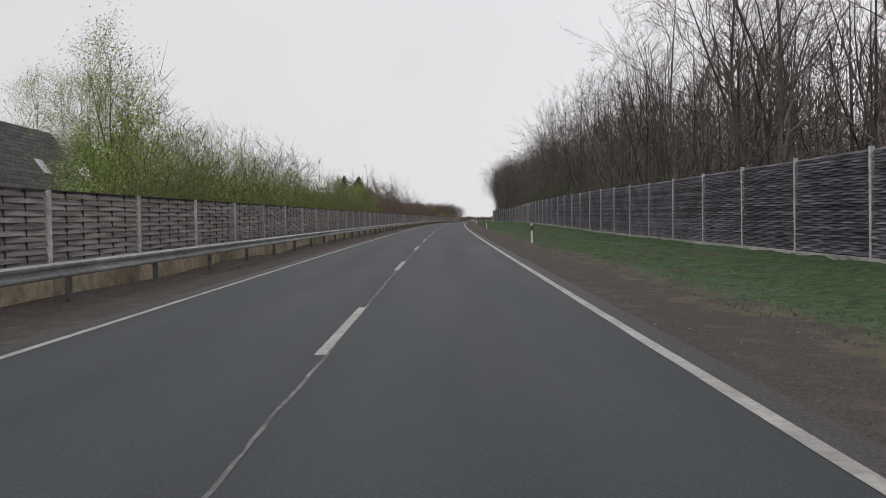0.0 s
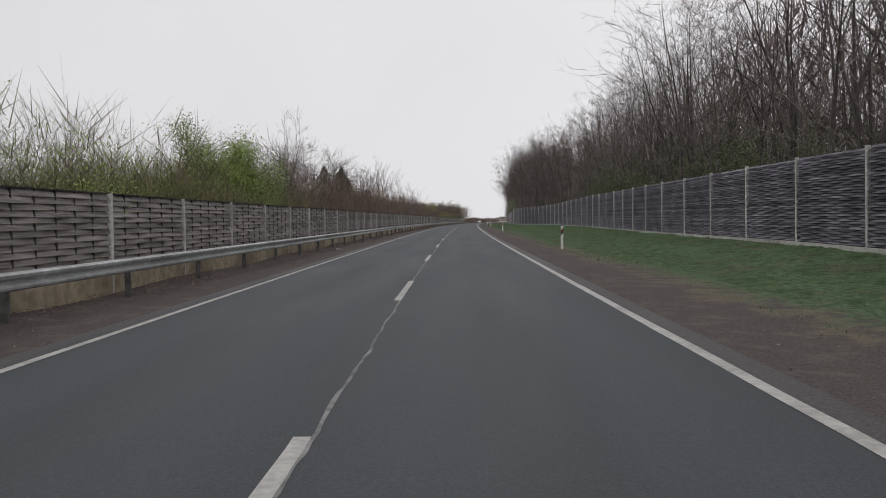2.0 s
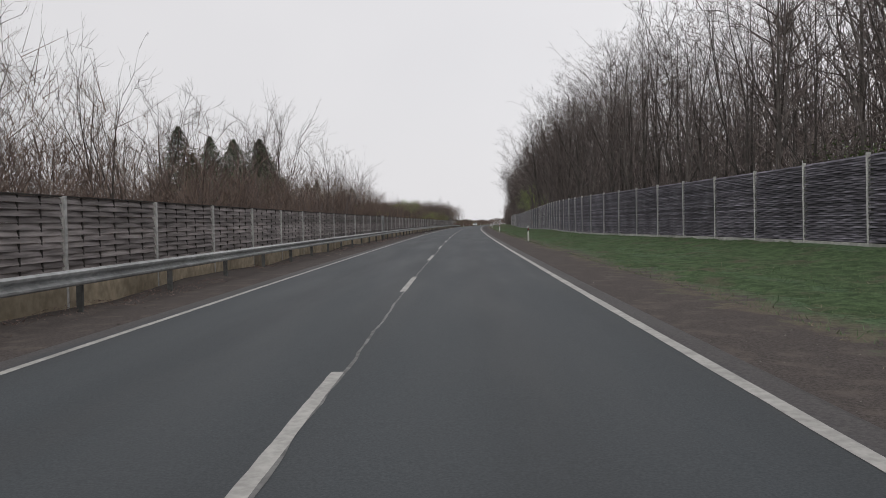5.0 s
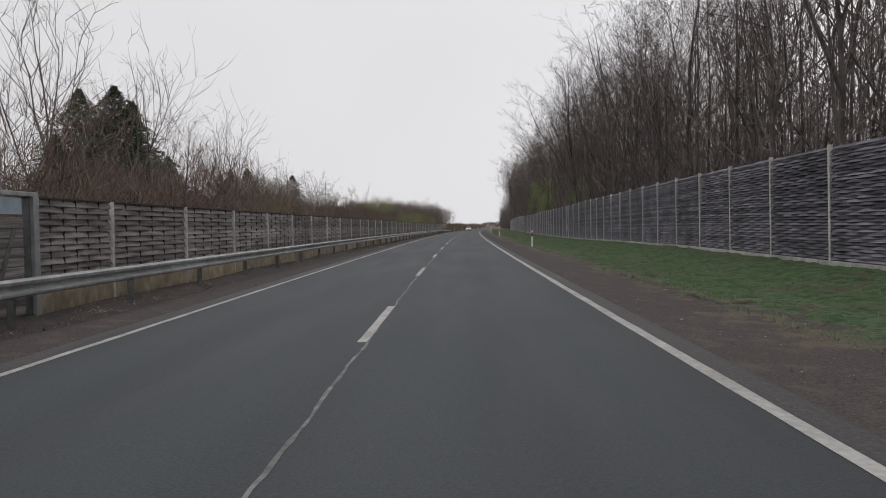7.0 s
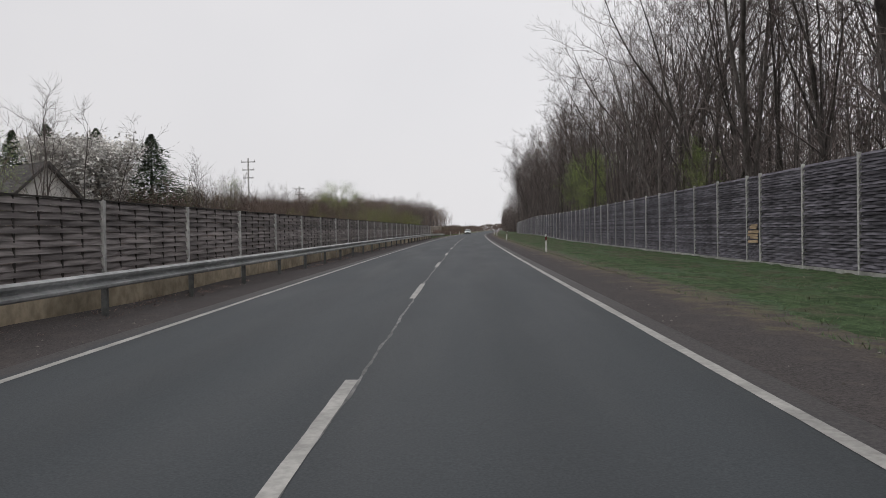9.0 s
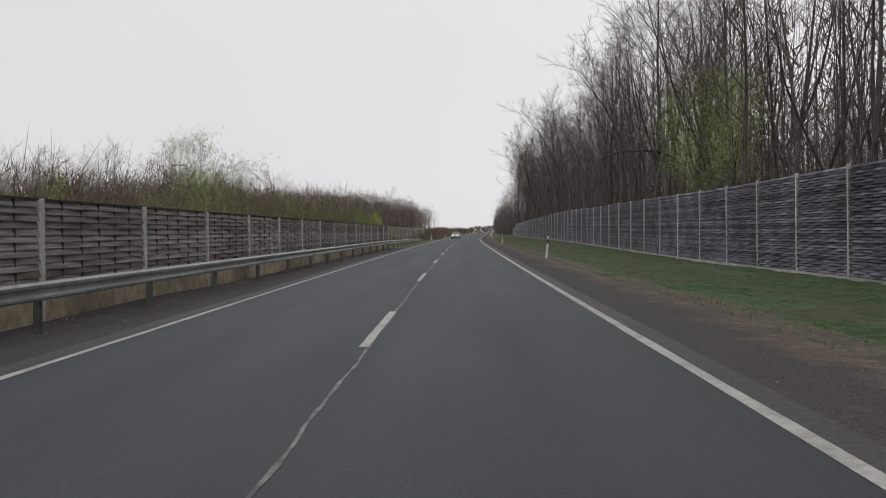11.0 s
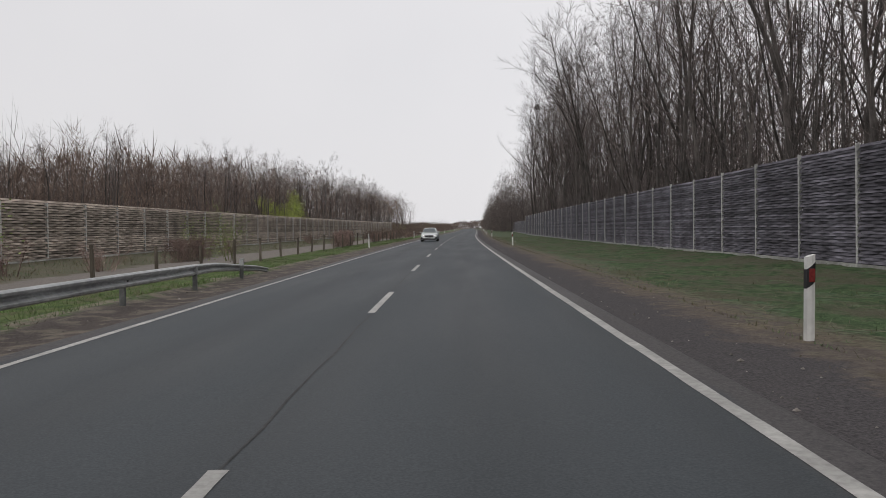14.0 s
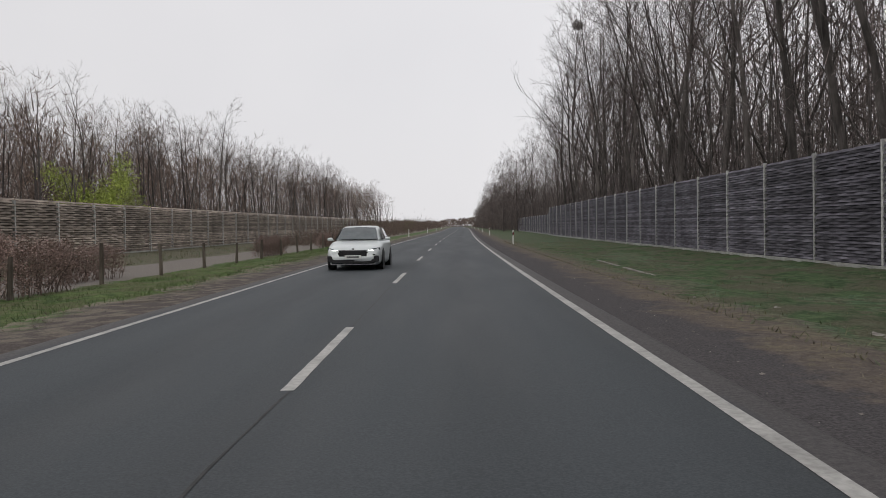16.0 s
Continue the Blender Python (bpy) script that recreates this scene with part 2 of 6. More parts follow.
FRESH = surface("fresh_wood", (0.30, 0.22, 0.14), (0.52, 0.40, 0.27), 6, 0.75, 0.2, 0.003, stretch=(1, 0.15, 3), rand=0.15)
BARK = surface("bark", (0.0600, 0.0535, 0.0500), (0.1320, 0.1180, 0.1100), 6, 0.95, 0.5, 0.02, stretch=(1, 1, 0.25), vary=0.3, rand=0.25)
TWIG = surface("twigs", (0.0880, 0.0735, 0.0690), (0.1680, 0.1420, 0.1330), 3, 0.95, 0.0, rand=0.2, islands=0.3)
BROWN_TWIG = surface("brown_twigs", (0.1070, 0.0795, 0.0665), (0.2010, 0.1520, 0.1275), 3, 0.95, 0.0, rand=0.2, islands=0.3)
OLIVE_TWIG = surface("olive_twigs", (0.1050, 0.1110, 0.0470), (0.1980, 0.2060, 0.0920), 3, 0.95, 0.0, rand=0.2, islands=0.3)
LEAF = surface("spring_leaves", (0.1820, 0.2550, 0.0700), (0.3360, 0.4275, 0.1400), 2, 0.7, 0.0, rand=0.15, islands=0.4)
YELLOW_LEAF = surface("fresh_yellow_leaves", (0.25, 0.31, 0.060), (0.42, 0.48, 0.12), 2, 0.7, 0.0, rand=0.1, islands=0.35)
DARK_LEAF = surface("ivy_leaves", (0.042, 0.062, 0.028), (0.092, 0.122, 0.050), 2, 0.6, 0.0, rand=0.15, islands=0.4)
MOSS_LEAF = surface("undergrowth_leaves", (0.046, 0.070, 0.028), (0.098, 0.136, 0.052), 2, 0.7, 0.0, rand=0.15, islands=0.4)
DRY_LEAF = surface("dry_hedge_leaves", (0.1525, 0.1056, 0.0920), (0.3050, 0.2220, 0.1947), 2, 0.85, 0.0, rand=0.15, islands=0.4)
BLOSSOM = surface("white_blossom", (0.50, 0.49, 0.46), (0.75, 0.73, 0.70), 2, 0.8, 0.0, islands=0.25)
NEEDLES = surface("conifer_needles", (0.0649, 0.0983, 0.0599), (0.1548, 0.2130, 0.1248), 3, 0.8, 0.0, rand=0.2, islands=0.4)
def grass_material():
    n = Nodes("grass_blades")
    v = n.vector("Object")
    island = n.tree.nodes.new("ShaderNodeNewGeometry").outputs["Random Per Island"]
    green = n.mix(island, (0.088, 0.146, 0.076), (0.178, 0.258, 0.142))
    straw = n.mix(island, (0.110, 0.100, 0.058), (0.21, 0.18, 0.115))
    split = n.tree.nodes.new("ShaderNodeSeparateXYZ")
    n.tree.links.new(v, split.inputs[0])
    later = n.span(split.outputs[1], 250.0, 430.0, 0.0, 0.16)
    patch = n.math("ADD", n.noise(v, 0.7, 5.0, 0.65), later)
    return n.done(n.mix(n.span(patch, 0.50, 0.68, 0.05, 0.85), green, straw), 0.85, 0.0, 0.15)


def turf_material(name, dark, light, dead, start, end, most):
    """Grass in tufts, with dead brown growth that spreads along the road."""
    n = Nodes(name)
    uv = n.tree.nodes.new("ShaderNodeUVMap").outputs[0]
    split = n.tree.nodes.new("ShaderNodeSeparateXYZ")
    n.tree.links.new(uv, split.inputs[0])
    v = n.vector("Object")
    tuft, fine, slow = n.noise(v, 3.2, 6.0, 0.7), n.noise(v, 24.0, 5.0, 0.75), n.noise(v, 0.55, 5.0, 0.65)
    colour = n.mix(n.span(tuft, 0.32, 0.68), dark, light)
    colour = n.bright(colour, n.span(fine, 0.28, 0.74, 0.62, 1.36))
    thin = n.math("ADD", slow, n.math("MULTIPLY", n.math("SUBTRACT", tuft, 0.5), 0.35))
    brown = n.bright(dead, n.span(fine, 0.28, 0.74, 0.55, 1.45))
    spread = n.span(split.outputs[1], start, end, 0.0, 0.10)
    colour = n.mix(n.span(n.math("ADD", thin, spread), 0.52, 0.69, 0.0, most), colour, brown)
    n.bump(n.math("ADD", fine, tuft), 0.5, 0.03)
    return n.done(colour, 0.95, 0.0, 0.1)


TURF = turf_material("verge_turf", (0.036, 0.058, 0.028), (0.088, 0.136, 0.064), (0.100, 0.088, 0.066), 180.0, 400.0, 0.78)
FRESH_TURF = turf_material("fresh_turf", (0.044, 0.072, 0.025), (0.120, 0.165, 0.058), (0.120, 0.100, 0.068), 300.0, 400.0, 0.6)
GRASS = grass_material()
FRESH_GRASS = surface("fresh_grass_blades", (0.0680, 0.1080, 0.0382), (0.1520, 0.2160, 0.0808), 0.8, 0.85, 0.0, islands=0.35)
DRY_GRASS = surface("dry_grass_blades", (0.12, 0.102, 0.074), (0.23, 0.196, 0.146), 0.8, 0.9, 0.0, islands=0.35)
STONE = surface("shoulder_stones", (0.10, 0.09, 0.08), (0.26, 0.24, 0.22), 8, 0.9, 0.2, 0.005, islands=0.4)
WHITE = surface("white_plastic", (0.62, 0.62, 0.60), (0.76, 0.76, 0.74), 6, 0.5, 0.05, 0.002, vary=0.12)
BLACK = surface("black_plastic", (0.012, 0.012, 0.013), (0.03, 0.03, 0.032), 6, 0.5, 0.05, 0.002)
RED = surface("red_reflector", (0.13, 0.018, 0.018), (0.22, 0.035, 0.032), 20, 0.25, 0.1, 0.002, spec=0.6)
ROOF = surface("grey_roof_tiles", (0.050, 0.048, 0.048), (0.11, 0.105, 0.10), 5, 0.85, 0.3, 0.01, vary=0.3)
RED_ROOF = surface("clay_roof_tiles", (0.2635, 0.1087, 0.0607), (0.4650, 0.2102, 0.1215), 5, 0.85, 0.3, 0.01, vary=0.3)
PLASTER = surface("pale_plaster", (0.50, 0.49, 0.47), (0.62, 0.61, 0.58), 4, 0.9, 0.2, 0.005, vary=0.15)
WOOD = surface("old_wood_post", (0.075, 0.062, 0.050), (0.15, 0.128, 0.105), 6, 0.9, 0.4, 0.01, stretch=(1, 1, 0.2), rand=0.2)
CAR_PAINT = surface("white_car_paint", (0.62, 0.66, 0.66), (0.66, 0.70, 0.70), 2, 0.25, 0.0, spec=0.6, vary=0.03)
GLASS = surface("dark_car_glass", (0.0468, 0.0616, 0.0672), (0.0780, 0.0952, 0.1008), 2, 0.06, 0.0, spec=0.8)
RUBBER = surface("tyre_rubber", (0.015, 0.015, 0.015), (0.03, 0.03, 0.03), 9, 0.8, 0.1, 0.003)
ALLOY = surface("alloy_rim", (0.35, 0.36, 0.37), (0.45, 0.46, 0.47), 6, 0.35, 0.0, metal=0.7)
CHROME = surface("satin_chrome", (0.5, 0.5, 0.5), (0.6, 0.6, 0.6), 6, 0.25, 0.0, metal=0.9)
BLUE = surface("pale_blue_sheet", (0.30, 0.36, 0.42), (0.38, 0.45, 0.52), 4, 0.6, 0.05, 0.002)
PANE = surface("window_pane", (0.30, 0.33, 0.36), (0.45, 0.48, 0.50), 2, 0.1, 0.0, spec=0.7)
_glow = Nodes("lit_headlamp")
_glow.shader.inputs["Emission Color"].default_value = (1, 0.97, 0.92, 1)
_glow.shader.inputs["Emission Strength"].default_value = 2.5
LAMP = _glow.done((0.8, 0.8, 0.8), 0.1)

# ---- building helpers ----


def mesh_of(name, verts, faces, material, uvs=None, smooth=False):
    me = bpy.data.meshes.new(name)
    me.from_pydata([tuple(map(float, v)) for v in verts], [], [tuple(map(int, f)) for f in faces])
    me.materials.append(material)
    if uvs is not None:
        layer = me.uv_layers.new(name="road")
        index = np.empty(len(me.loops), np.int32)
        me.loops.foreach_get("vertex_index", index)
        layer.data.foreach_set("uv", np.asarray(uvs, np.float32)[index].ravel())
    if smooth:
        me.polygons.foreach_set("use_smooth", np.ones(len(me.polygons), bool))
    return me


def part(name, me, material=None, parent=None, label=""):
    """Links a mesh or a bmesh as one object, under a thing or a part of it."""
    if isinstance(me, bmesh.types.BMesh):
        data = bpy.data.meshes.new(name)
        me.to_mesh(data)
        me.free()
        me = data
    if material is not None and not me.materials:
        me.materials.append(material)
    ob = new(name, me)
    if parent is not None:
        ob.parent = parent
    return tagged(ob, label)


def thing(name, m, label, category, group="", kind=""):
    ob = new(name)
    ob.empty_display_size = 0.2
    ob.matrix_world = m
    return tagged(ob, label, category, group, kind)


def box(bm, x0, x1, y0, y1, z0, z1, bevel=0.0):
    made = bmesh.ops.create_cube(bm, size=1)["verts"]
    for v in made:
        v.co = Vector(((x0 + x1) / 2 + v.co.x * (x1 - x0), (y0 + y1) / 2 + v.co.y * (y1 - y0), (z0 + z1) / 2 + v.co.z * (z1 - z0)))
    if bevel:
        edges = {e for v in made for e in v.link_edges}
        bmesh.ops.bevel(bm, geom=list(edges), offset=bevel, segments=1, affect="EDGES", profile=0.6)
    return bm


def boxed(x0, x1, y0, y1, z0, z1, bevel=0.0):
    return box(bmesh.new(), x0, x1, y0, y1, z0, z1, bevel)


def sweep(name, stations, profile, material, closed=False, smooth=False, capped=False):
    """A profile, given at each station as (o, z) pairs, drawn along the road."""
    verts, uvs, faces = [], [], []
    n = len(profile(stations[0]))
    for s in stations:
        for o, z in profile(s):
            verts.append(at(s, o, z))
            uvs.append((o, s))
    for i in range(len(stations) - 1):
        for j in range(n if closed else n - 1):
            a, b = i * n + j, i * n + (j + 1) % n
            faces.append((a, b, b + n, a + n))
    if capped:
        faces.append(tuple(range(n)))
        faces.append(tuple(range(len(verts) - 1, len(verts) - 1 - n, -1)))
    return mesh_of(name, verts, faces, material, uvs, smooth)


# ---- the large structure ----
WALL_S = [-40, 19, 40, 60, 85, 97, 115, 130, 136, 150, 166, 196, 212, 230, 249, 265, 278, 300, 335, 360, 385, 400, 415, 425, 450, 470, 538, 541, 700, 900]
WALL_O = [11.4, 11.41, 11.33, 11.35, 11.3, 11.6, 12.55, 13.07, 13.1, 13.14, 12.75, 10.71, 10.67, 11.35, 12.18, 12.8, 12.58, 12.9, 13.4, 13.15, 13.42, 13.67, 13.64, 13.42, 13.42, 13.4, 13.4, 14.0, 14.0, 14.0]


def wall_o(s):
    return np.interp(s, WALL_S, WALL_O)


def wall_top(s):
    return np.interp(s, [-40, 39, 50, 90, 130, 150, 166, 200, 217, 234, 250, 262, 276, 335, 360, 375, 385, 410, 420, 465, 538, 541, 700],
                     [2.8, 2.81, 2.94, 3.0, 3.23, 3.04, 2.99, 3.11, 3.23, 3.37, 3.39, 3.49, 3.29, 3.24, 3.32, 3.41, 3.63, 3.76, 3.6, 3.52, 3.5, 2.7, 2.7])


def wall_foot(s):
    return np.interp(s, [19, 50, 80, 97, 130, 166, 200, 225, 249, 265, 340, 358, 383, 410, 460], [0.11, 0.17, 0.42, 0.41, 0.39, 0.35, 0.18, 0.2, 0.02, -0.17, -0.34, -0.18, -0.04, 0.02, -0.06])


def ground_z(s, o):
    """Height of the ground over the road's centre line."""
    s, o = np.broadcast_arrays(np.asarray(s, float), np.asarray(o, float))
    z = np.interp(o, [-1500, -60, -40, -19, -14, -9, -5.6, -3.75, -3.6, 3.6, 3.75, 6.0], [0, 0, 0, -0.05, -0.3, -0.28, -0.09, -0.035, -0.07, -0.07, -0.035, -0.07])
    heap = 0.13 + 0.05 * np.sin(s * 0.83) * np.sin(s * 0.31 + 1.0) + 0.03 * np.sin(s * 2.1)
    z = z + heap * np.clip((-4.95 - o) / 0.65, 0, 1) * np.clip((o + 7.0) / 1.2, 0, 1) * np.clip((366.0 - s) / 6.0, 0, 1)
    w, f = wall_o(s), wall_foot(s) - 0.04
    rise = np.interp(s, [-40, 60, 100, 180, 220, 500], [1.2, 2.2, 4.5, 4.5, 1.8, 1.2])
    u = (o - 6.0) / (w - 6.0)
    verge = -0.07 + (f + 0.07) * u - 0.12 * np.sin(np.pi * np.clip(u, 0, 1))
    beyond = f + rise * np.clip((o - w) / 18.0, 0, 1)
    return np.where(o <= 6.0, z, np.where(o < w, verge, beyond))


_s = np.concatenate([np.arange(-900, -40, 60), np.arange(-40, 700, 4), np.arange(700, 1000, 20), np.arange(1000, 4200, 160)])
_o = np.array([-1500, -700, -300, -140, -70, -40, -26, -21, -19, -16.5, -14, -12, -10.5, -9, -7.5, -6.5, -5.8, -5.5, -5.2, -4.9, -4.3, -3.75, -3.6, 0, 3.6, 3.75, 4.8, 6,
               6.9, 7.8, 8.7, 9.6, 10.5, 11.4, 12.3, 13.2, 14.1, 15.5, 18, 22, 26, 31, 36, 60, 140, 300, 700, 1500])
_gs, _go = np.meshgrid(_s, _o, indexing="ij")
_jit = np.random.default_rng(3).normal(0, 0.025, _gs.shape) * (np.abs(_go) > 4)
_v = at(_gs.ravel(), _go.ravel(), (ground_z(_gs, _go) + _jit).ravel())
_n = len(_o)
_f = [(i * _n + j, i * _n + j + 1, (i + 1) * _n + j + 1, (i + 1) * _n + j) for i in range(len(_s) - 1) for j in range(_n - 1)]
tagged(part("ground", mesh_of("ground", _v, _f, GROUND, np.stack([_go.ravel(), _gs.ravel()], -1), True)), "brown earth shoulders, green verge and leaf litter beside the road", "ground", kind="structure")

ROAD_S = np.concatenate([np.arange(-300, -40, 40), np.arange(-40, 700, 3), np.arange(700, 1001, 20), np.arange(1100, 3000, 200)])
road = part("road", sweep("road", ROAD_S, lambda s: [(-3.68, -0.1), (-3.66, -0.012), (-3.6, 0), (0, 0.0), (3.68, 0), (3.74, -0.012), (3.76, -0.1)], ASPHALT))
tagged(road, "dark grey worn asphalt of a two-lane road", "road", kind="structure")


def stripe(name, o, width, rng, stations, rag=0.006):
    return sweep(name, stations, lambda s: [(o - width / 2 + rng.uniform(-rag, rag), 0.0045), (o + width / 2 + rng.uniform(-rag, rag), 0.0045)], PAINT)


_r = random.Random(5)
for name, o, w in (("edge_line", LEFT, 0.105), ("edge_line", RIGHT, 0.135)):
    tagged(part(name, stripe(name, o, w, _r, np.concatenate([np.arange(-300, -40, 20), np.arange(-40, 700, 0.7), np.arange(700, 1001, 10), np.arange(1050, 3000, 100)]))), "worn white painted line along the asphalt", "road marking", kind="structure")
centre = thing("centre_line", Matrix(), "dashed white painted line with worn edges", "road marking", kind="structure")
for k in range(-4, 66):
    s0 = 8.09 + 12 * k
    part("dash", sweep("dash", np.linspace(s0, s0 + 4, 17), lambda s: [(-0.058 + _r.uniform(-0.004, 0.004), 0.0045), (0.058 + _r.uniform(-0.004, 0.004), 0.0045)], PAINT), parent=centre)


def wander(s):
    return 0.038 + 0.022 * math.sin(s * 0.23) + 0.010 * math.sin(s * 1.7 + 1) + 0.006 * math.sin(s * 4.1)


part("joint", sweep("joint", np.arange(-30, 381, 0.22), lambda s: [(wander(s) - 0.007 - 0.018 * _r.random(), 0.0035), (wander(s) + 0.007 + 0.020 * _r.random(), 0.0035)], SEALANT), parent=centre, label="pale ragged sealed joint in the asphalt")
part("joint", sweep("joint", np.arange(381, 560, 0.5), lambda s: [(wander(s) - 0.053, 0.0035), (wander(s) - 0.041 + 0.012 * _r.random(), 0.0035)], CRACK), parent=centre, label="thin dark crack in the asphalt")

# ---- woven noise barriers ----


def slat_data(length, height, phase, amp, bays, seed, lean=0.010, sides=(0, 1, 2, 3), loose=0.0):
    """One board woven in and out between the stakes; it leans so that its lower edge stands out on the side of a positive lean."""
    r = random.Random(seed)
    verts, faces, steps = [], [], 2 * bays
    tilt, sag, slip, deep = r.uniform(-0.008, 0.008), r.uniform(-0.006, 0.006), r.gauss(0, loose), r.uniform(0.75, 1.2)
    for i in range(steps + 1):
        y = length * i / steps
        x = deep * amp * math.cos(math.pi * (bays * y / length + slip) + phase)
        z = tilt * (i / steps - 0.5) + sag * math.sin(math.pi * i / steps) + r.uniform(-0.004, 0.004)
        verts += [(x - 0.007 + lean, y, z), (x + 0.007 + lean, y, z), (x + 0.007 - lean, y, z + height), (x - 0.007 - lean, y, z + height)]
    for i in range(steps):
        for j in sides:
            a, b = i * 4 + j, i * 4 + (j + 1) % 4
            faces.append((a, b, b + 4, a + 4))
    if len(sides) == 4:
        faces += [(0, 1, 2, 3), (steps * 4 + 3, steps * 4 + 2, steps * 4 + 1, steps * 4)]
    return verts, faces


def woven(length, rows, pitch, amp, bays, seed, lean=0.010, fill=0.90, loose=0.0):
    verts, faces = [], []
    for k in range(rows):
        v, f = slat_data(length, pitch * fill, math.pi * (k % 2), amp, bays, seed * 50 + k, lean, (0 if k * pitch > 0.9 else 2, 1 if lean > 0 else 3), loose)
        n = len(verts)
        verts += [(x, y, z + k * pitch) for x, y, z in v]
        faces += [tuple(n + i for i in q) for q in f]
    return verts, faces


def stakes(length, bays, height):
    bm = bmesh.new()
    for i in range(1, bays):
        y = length * i / bays
        box(bm, -0.013, 0.013, y - 0.018, y + 0.018, 0.0, height)
    box(bm, -0.03, 0.03, 0.0, length, height, height + 0.025)
    return bm


def between(a, b):
    """The pose at a whose y axis points to b."""
    v = Vector(b) - Vector(a)
    return pose(*a, math.degrees(math.asin(v.z / v.length)), 0, math.degrees(math.atan2(-v.x, v.y)))


def post_mesh(name, half, height, material):
    bm = bmesh.new()
    box(bm, -half, half, -half * 0.45, half * 0.45, -0.5, height, 0.006)
    box(bm, half - 0.02, half + 0.006, -half, half, -0.5, height, 0.004)
    box(bm, -half - 0.006, -half + 0.02, -half, half, -0.5, height, 0.004)
    me = bpy.data.meshes.new(name)
    bm.to_mesh(me)
    bm.free()
    me.materials.append(material)
    return me


def left_o(s):
    return float(np.interp(s, [0, 230, 262, 400], [-5.74, -5.72, -5.45, -5.36]))


def left_barrier():
    wall = thing("wall_left", Matrix(), "low woven grey board noise barrier on a concrete plinth", "noise barrier", kind="structure")
    pmesh = post_mesh("post", 0.044, 1.93, POST)
    bays, length, rows, pitch = 6, 3.92, 13, 0.109
    single = [mesh_of("slat", *slat_data(length, 0.109, math.pi * p, 0.0125, bays, 900 + p + 2 * q, 0.018), SLAT) for q in range(6) for p in range(2)]
    panels = []
    for q in range(5):
        panels.append(mesh_of("slats", *woven(length, rows, pitch, 0.0125, bays, 20 + q, 0.018, 1.0), SLAT))
    frame_mesh = bpy.data.meshes.new("panel")
    bm = stakes(length, bays, rows * pitch + 0.004)
    bm.to_mesh(frame_mesh)
    bm.free()
    frame_mesh.materials.append(STAKE_AND_GAP)
    bm = boxed(-0.055, 0.055, 0.004, length - 0.004, -0.6, 0.5, 0.006)
    plinth = bpy.data.meshes.new("plinth")
    bm.to_mesh(plinth)
    bm.free()
    plinth.materials.append(PLINTH)
    r = random.Random(8)
    later = np.interp(np.arange(41), [0, 1, 3, 13, 17, 30, 35, 40], [206.24, 210.36, 218.56, 258.93, 275.53, 326.8, 346.74, 366.6])
    runs = [14.12 + 4.0075 * k for k in range(-10, 47)] + [201.98], [203.5] + [float(v) for v in later]
    for run in runs:
        for i, s in enumerate(run):
            m = place(s, left_o(s))
            ob = part("post", pmesh, parent=wall)
            ob.matrix_world = m
            if i == len(run) - 1:
                break
            e = run[i + 1]
            base = between(at(s, left_o(s)), at(e, left_o(e))) @ Matrix.Translation((0, 0.04, 0)) @ Matrix.Diagonal((1, (e - s - 0.08) / length, 1, 1))
            ob = part("plinth", plinth, parent=wall)
            ob.matrix_world = base @ Matrix.Translation((0.0, 0, r.uniform(-0.02, 0.0)))
            panel = part("panel", frame_mesh, parent=wall)
            panel.matrix_world = base @ Matrix.Translation((0, 0, 0.49))
            if 10 <= s <= 100:
                for k in range(rows):
                    ob = part("slat", single[r.randrange(6) * 2 + k % 2], parent=panel)
                    ob.matrix_local = pose(0, 0, k * pitch + r.uniform(-0.004, 0.004), r.uniform(-0.12, 0.12))
            else:
                ob = part("slats", panels[r.randrange(5)], parent=panel)
                tagged(ob, kind="stuff")
    return wall


left_barrier()


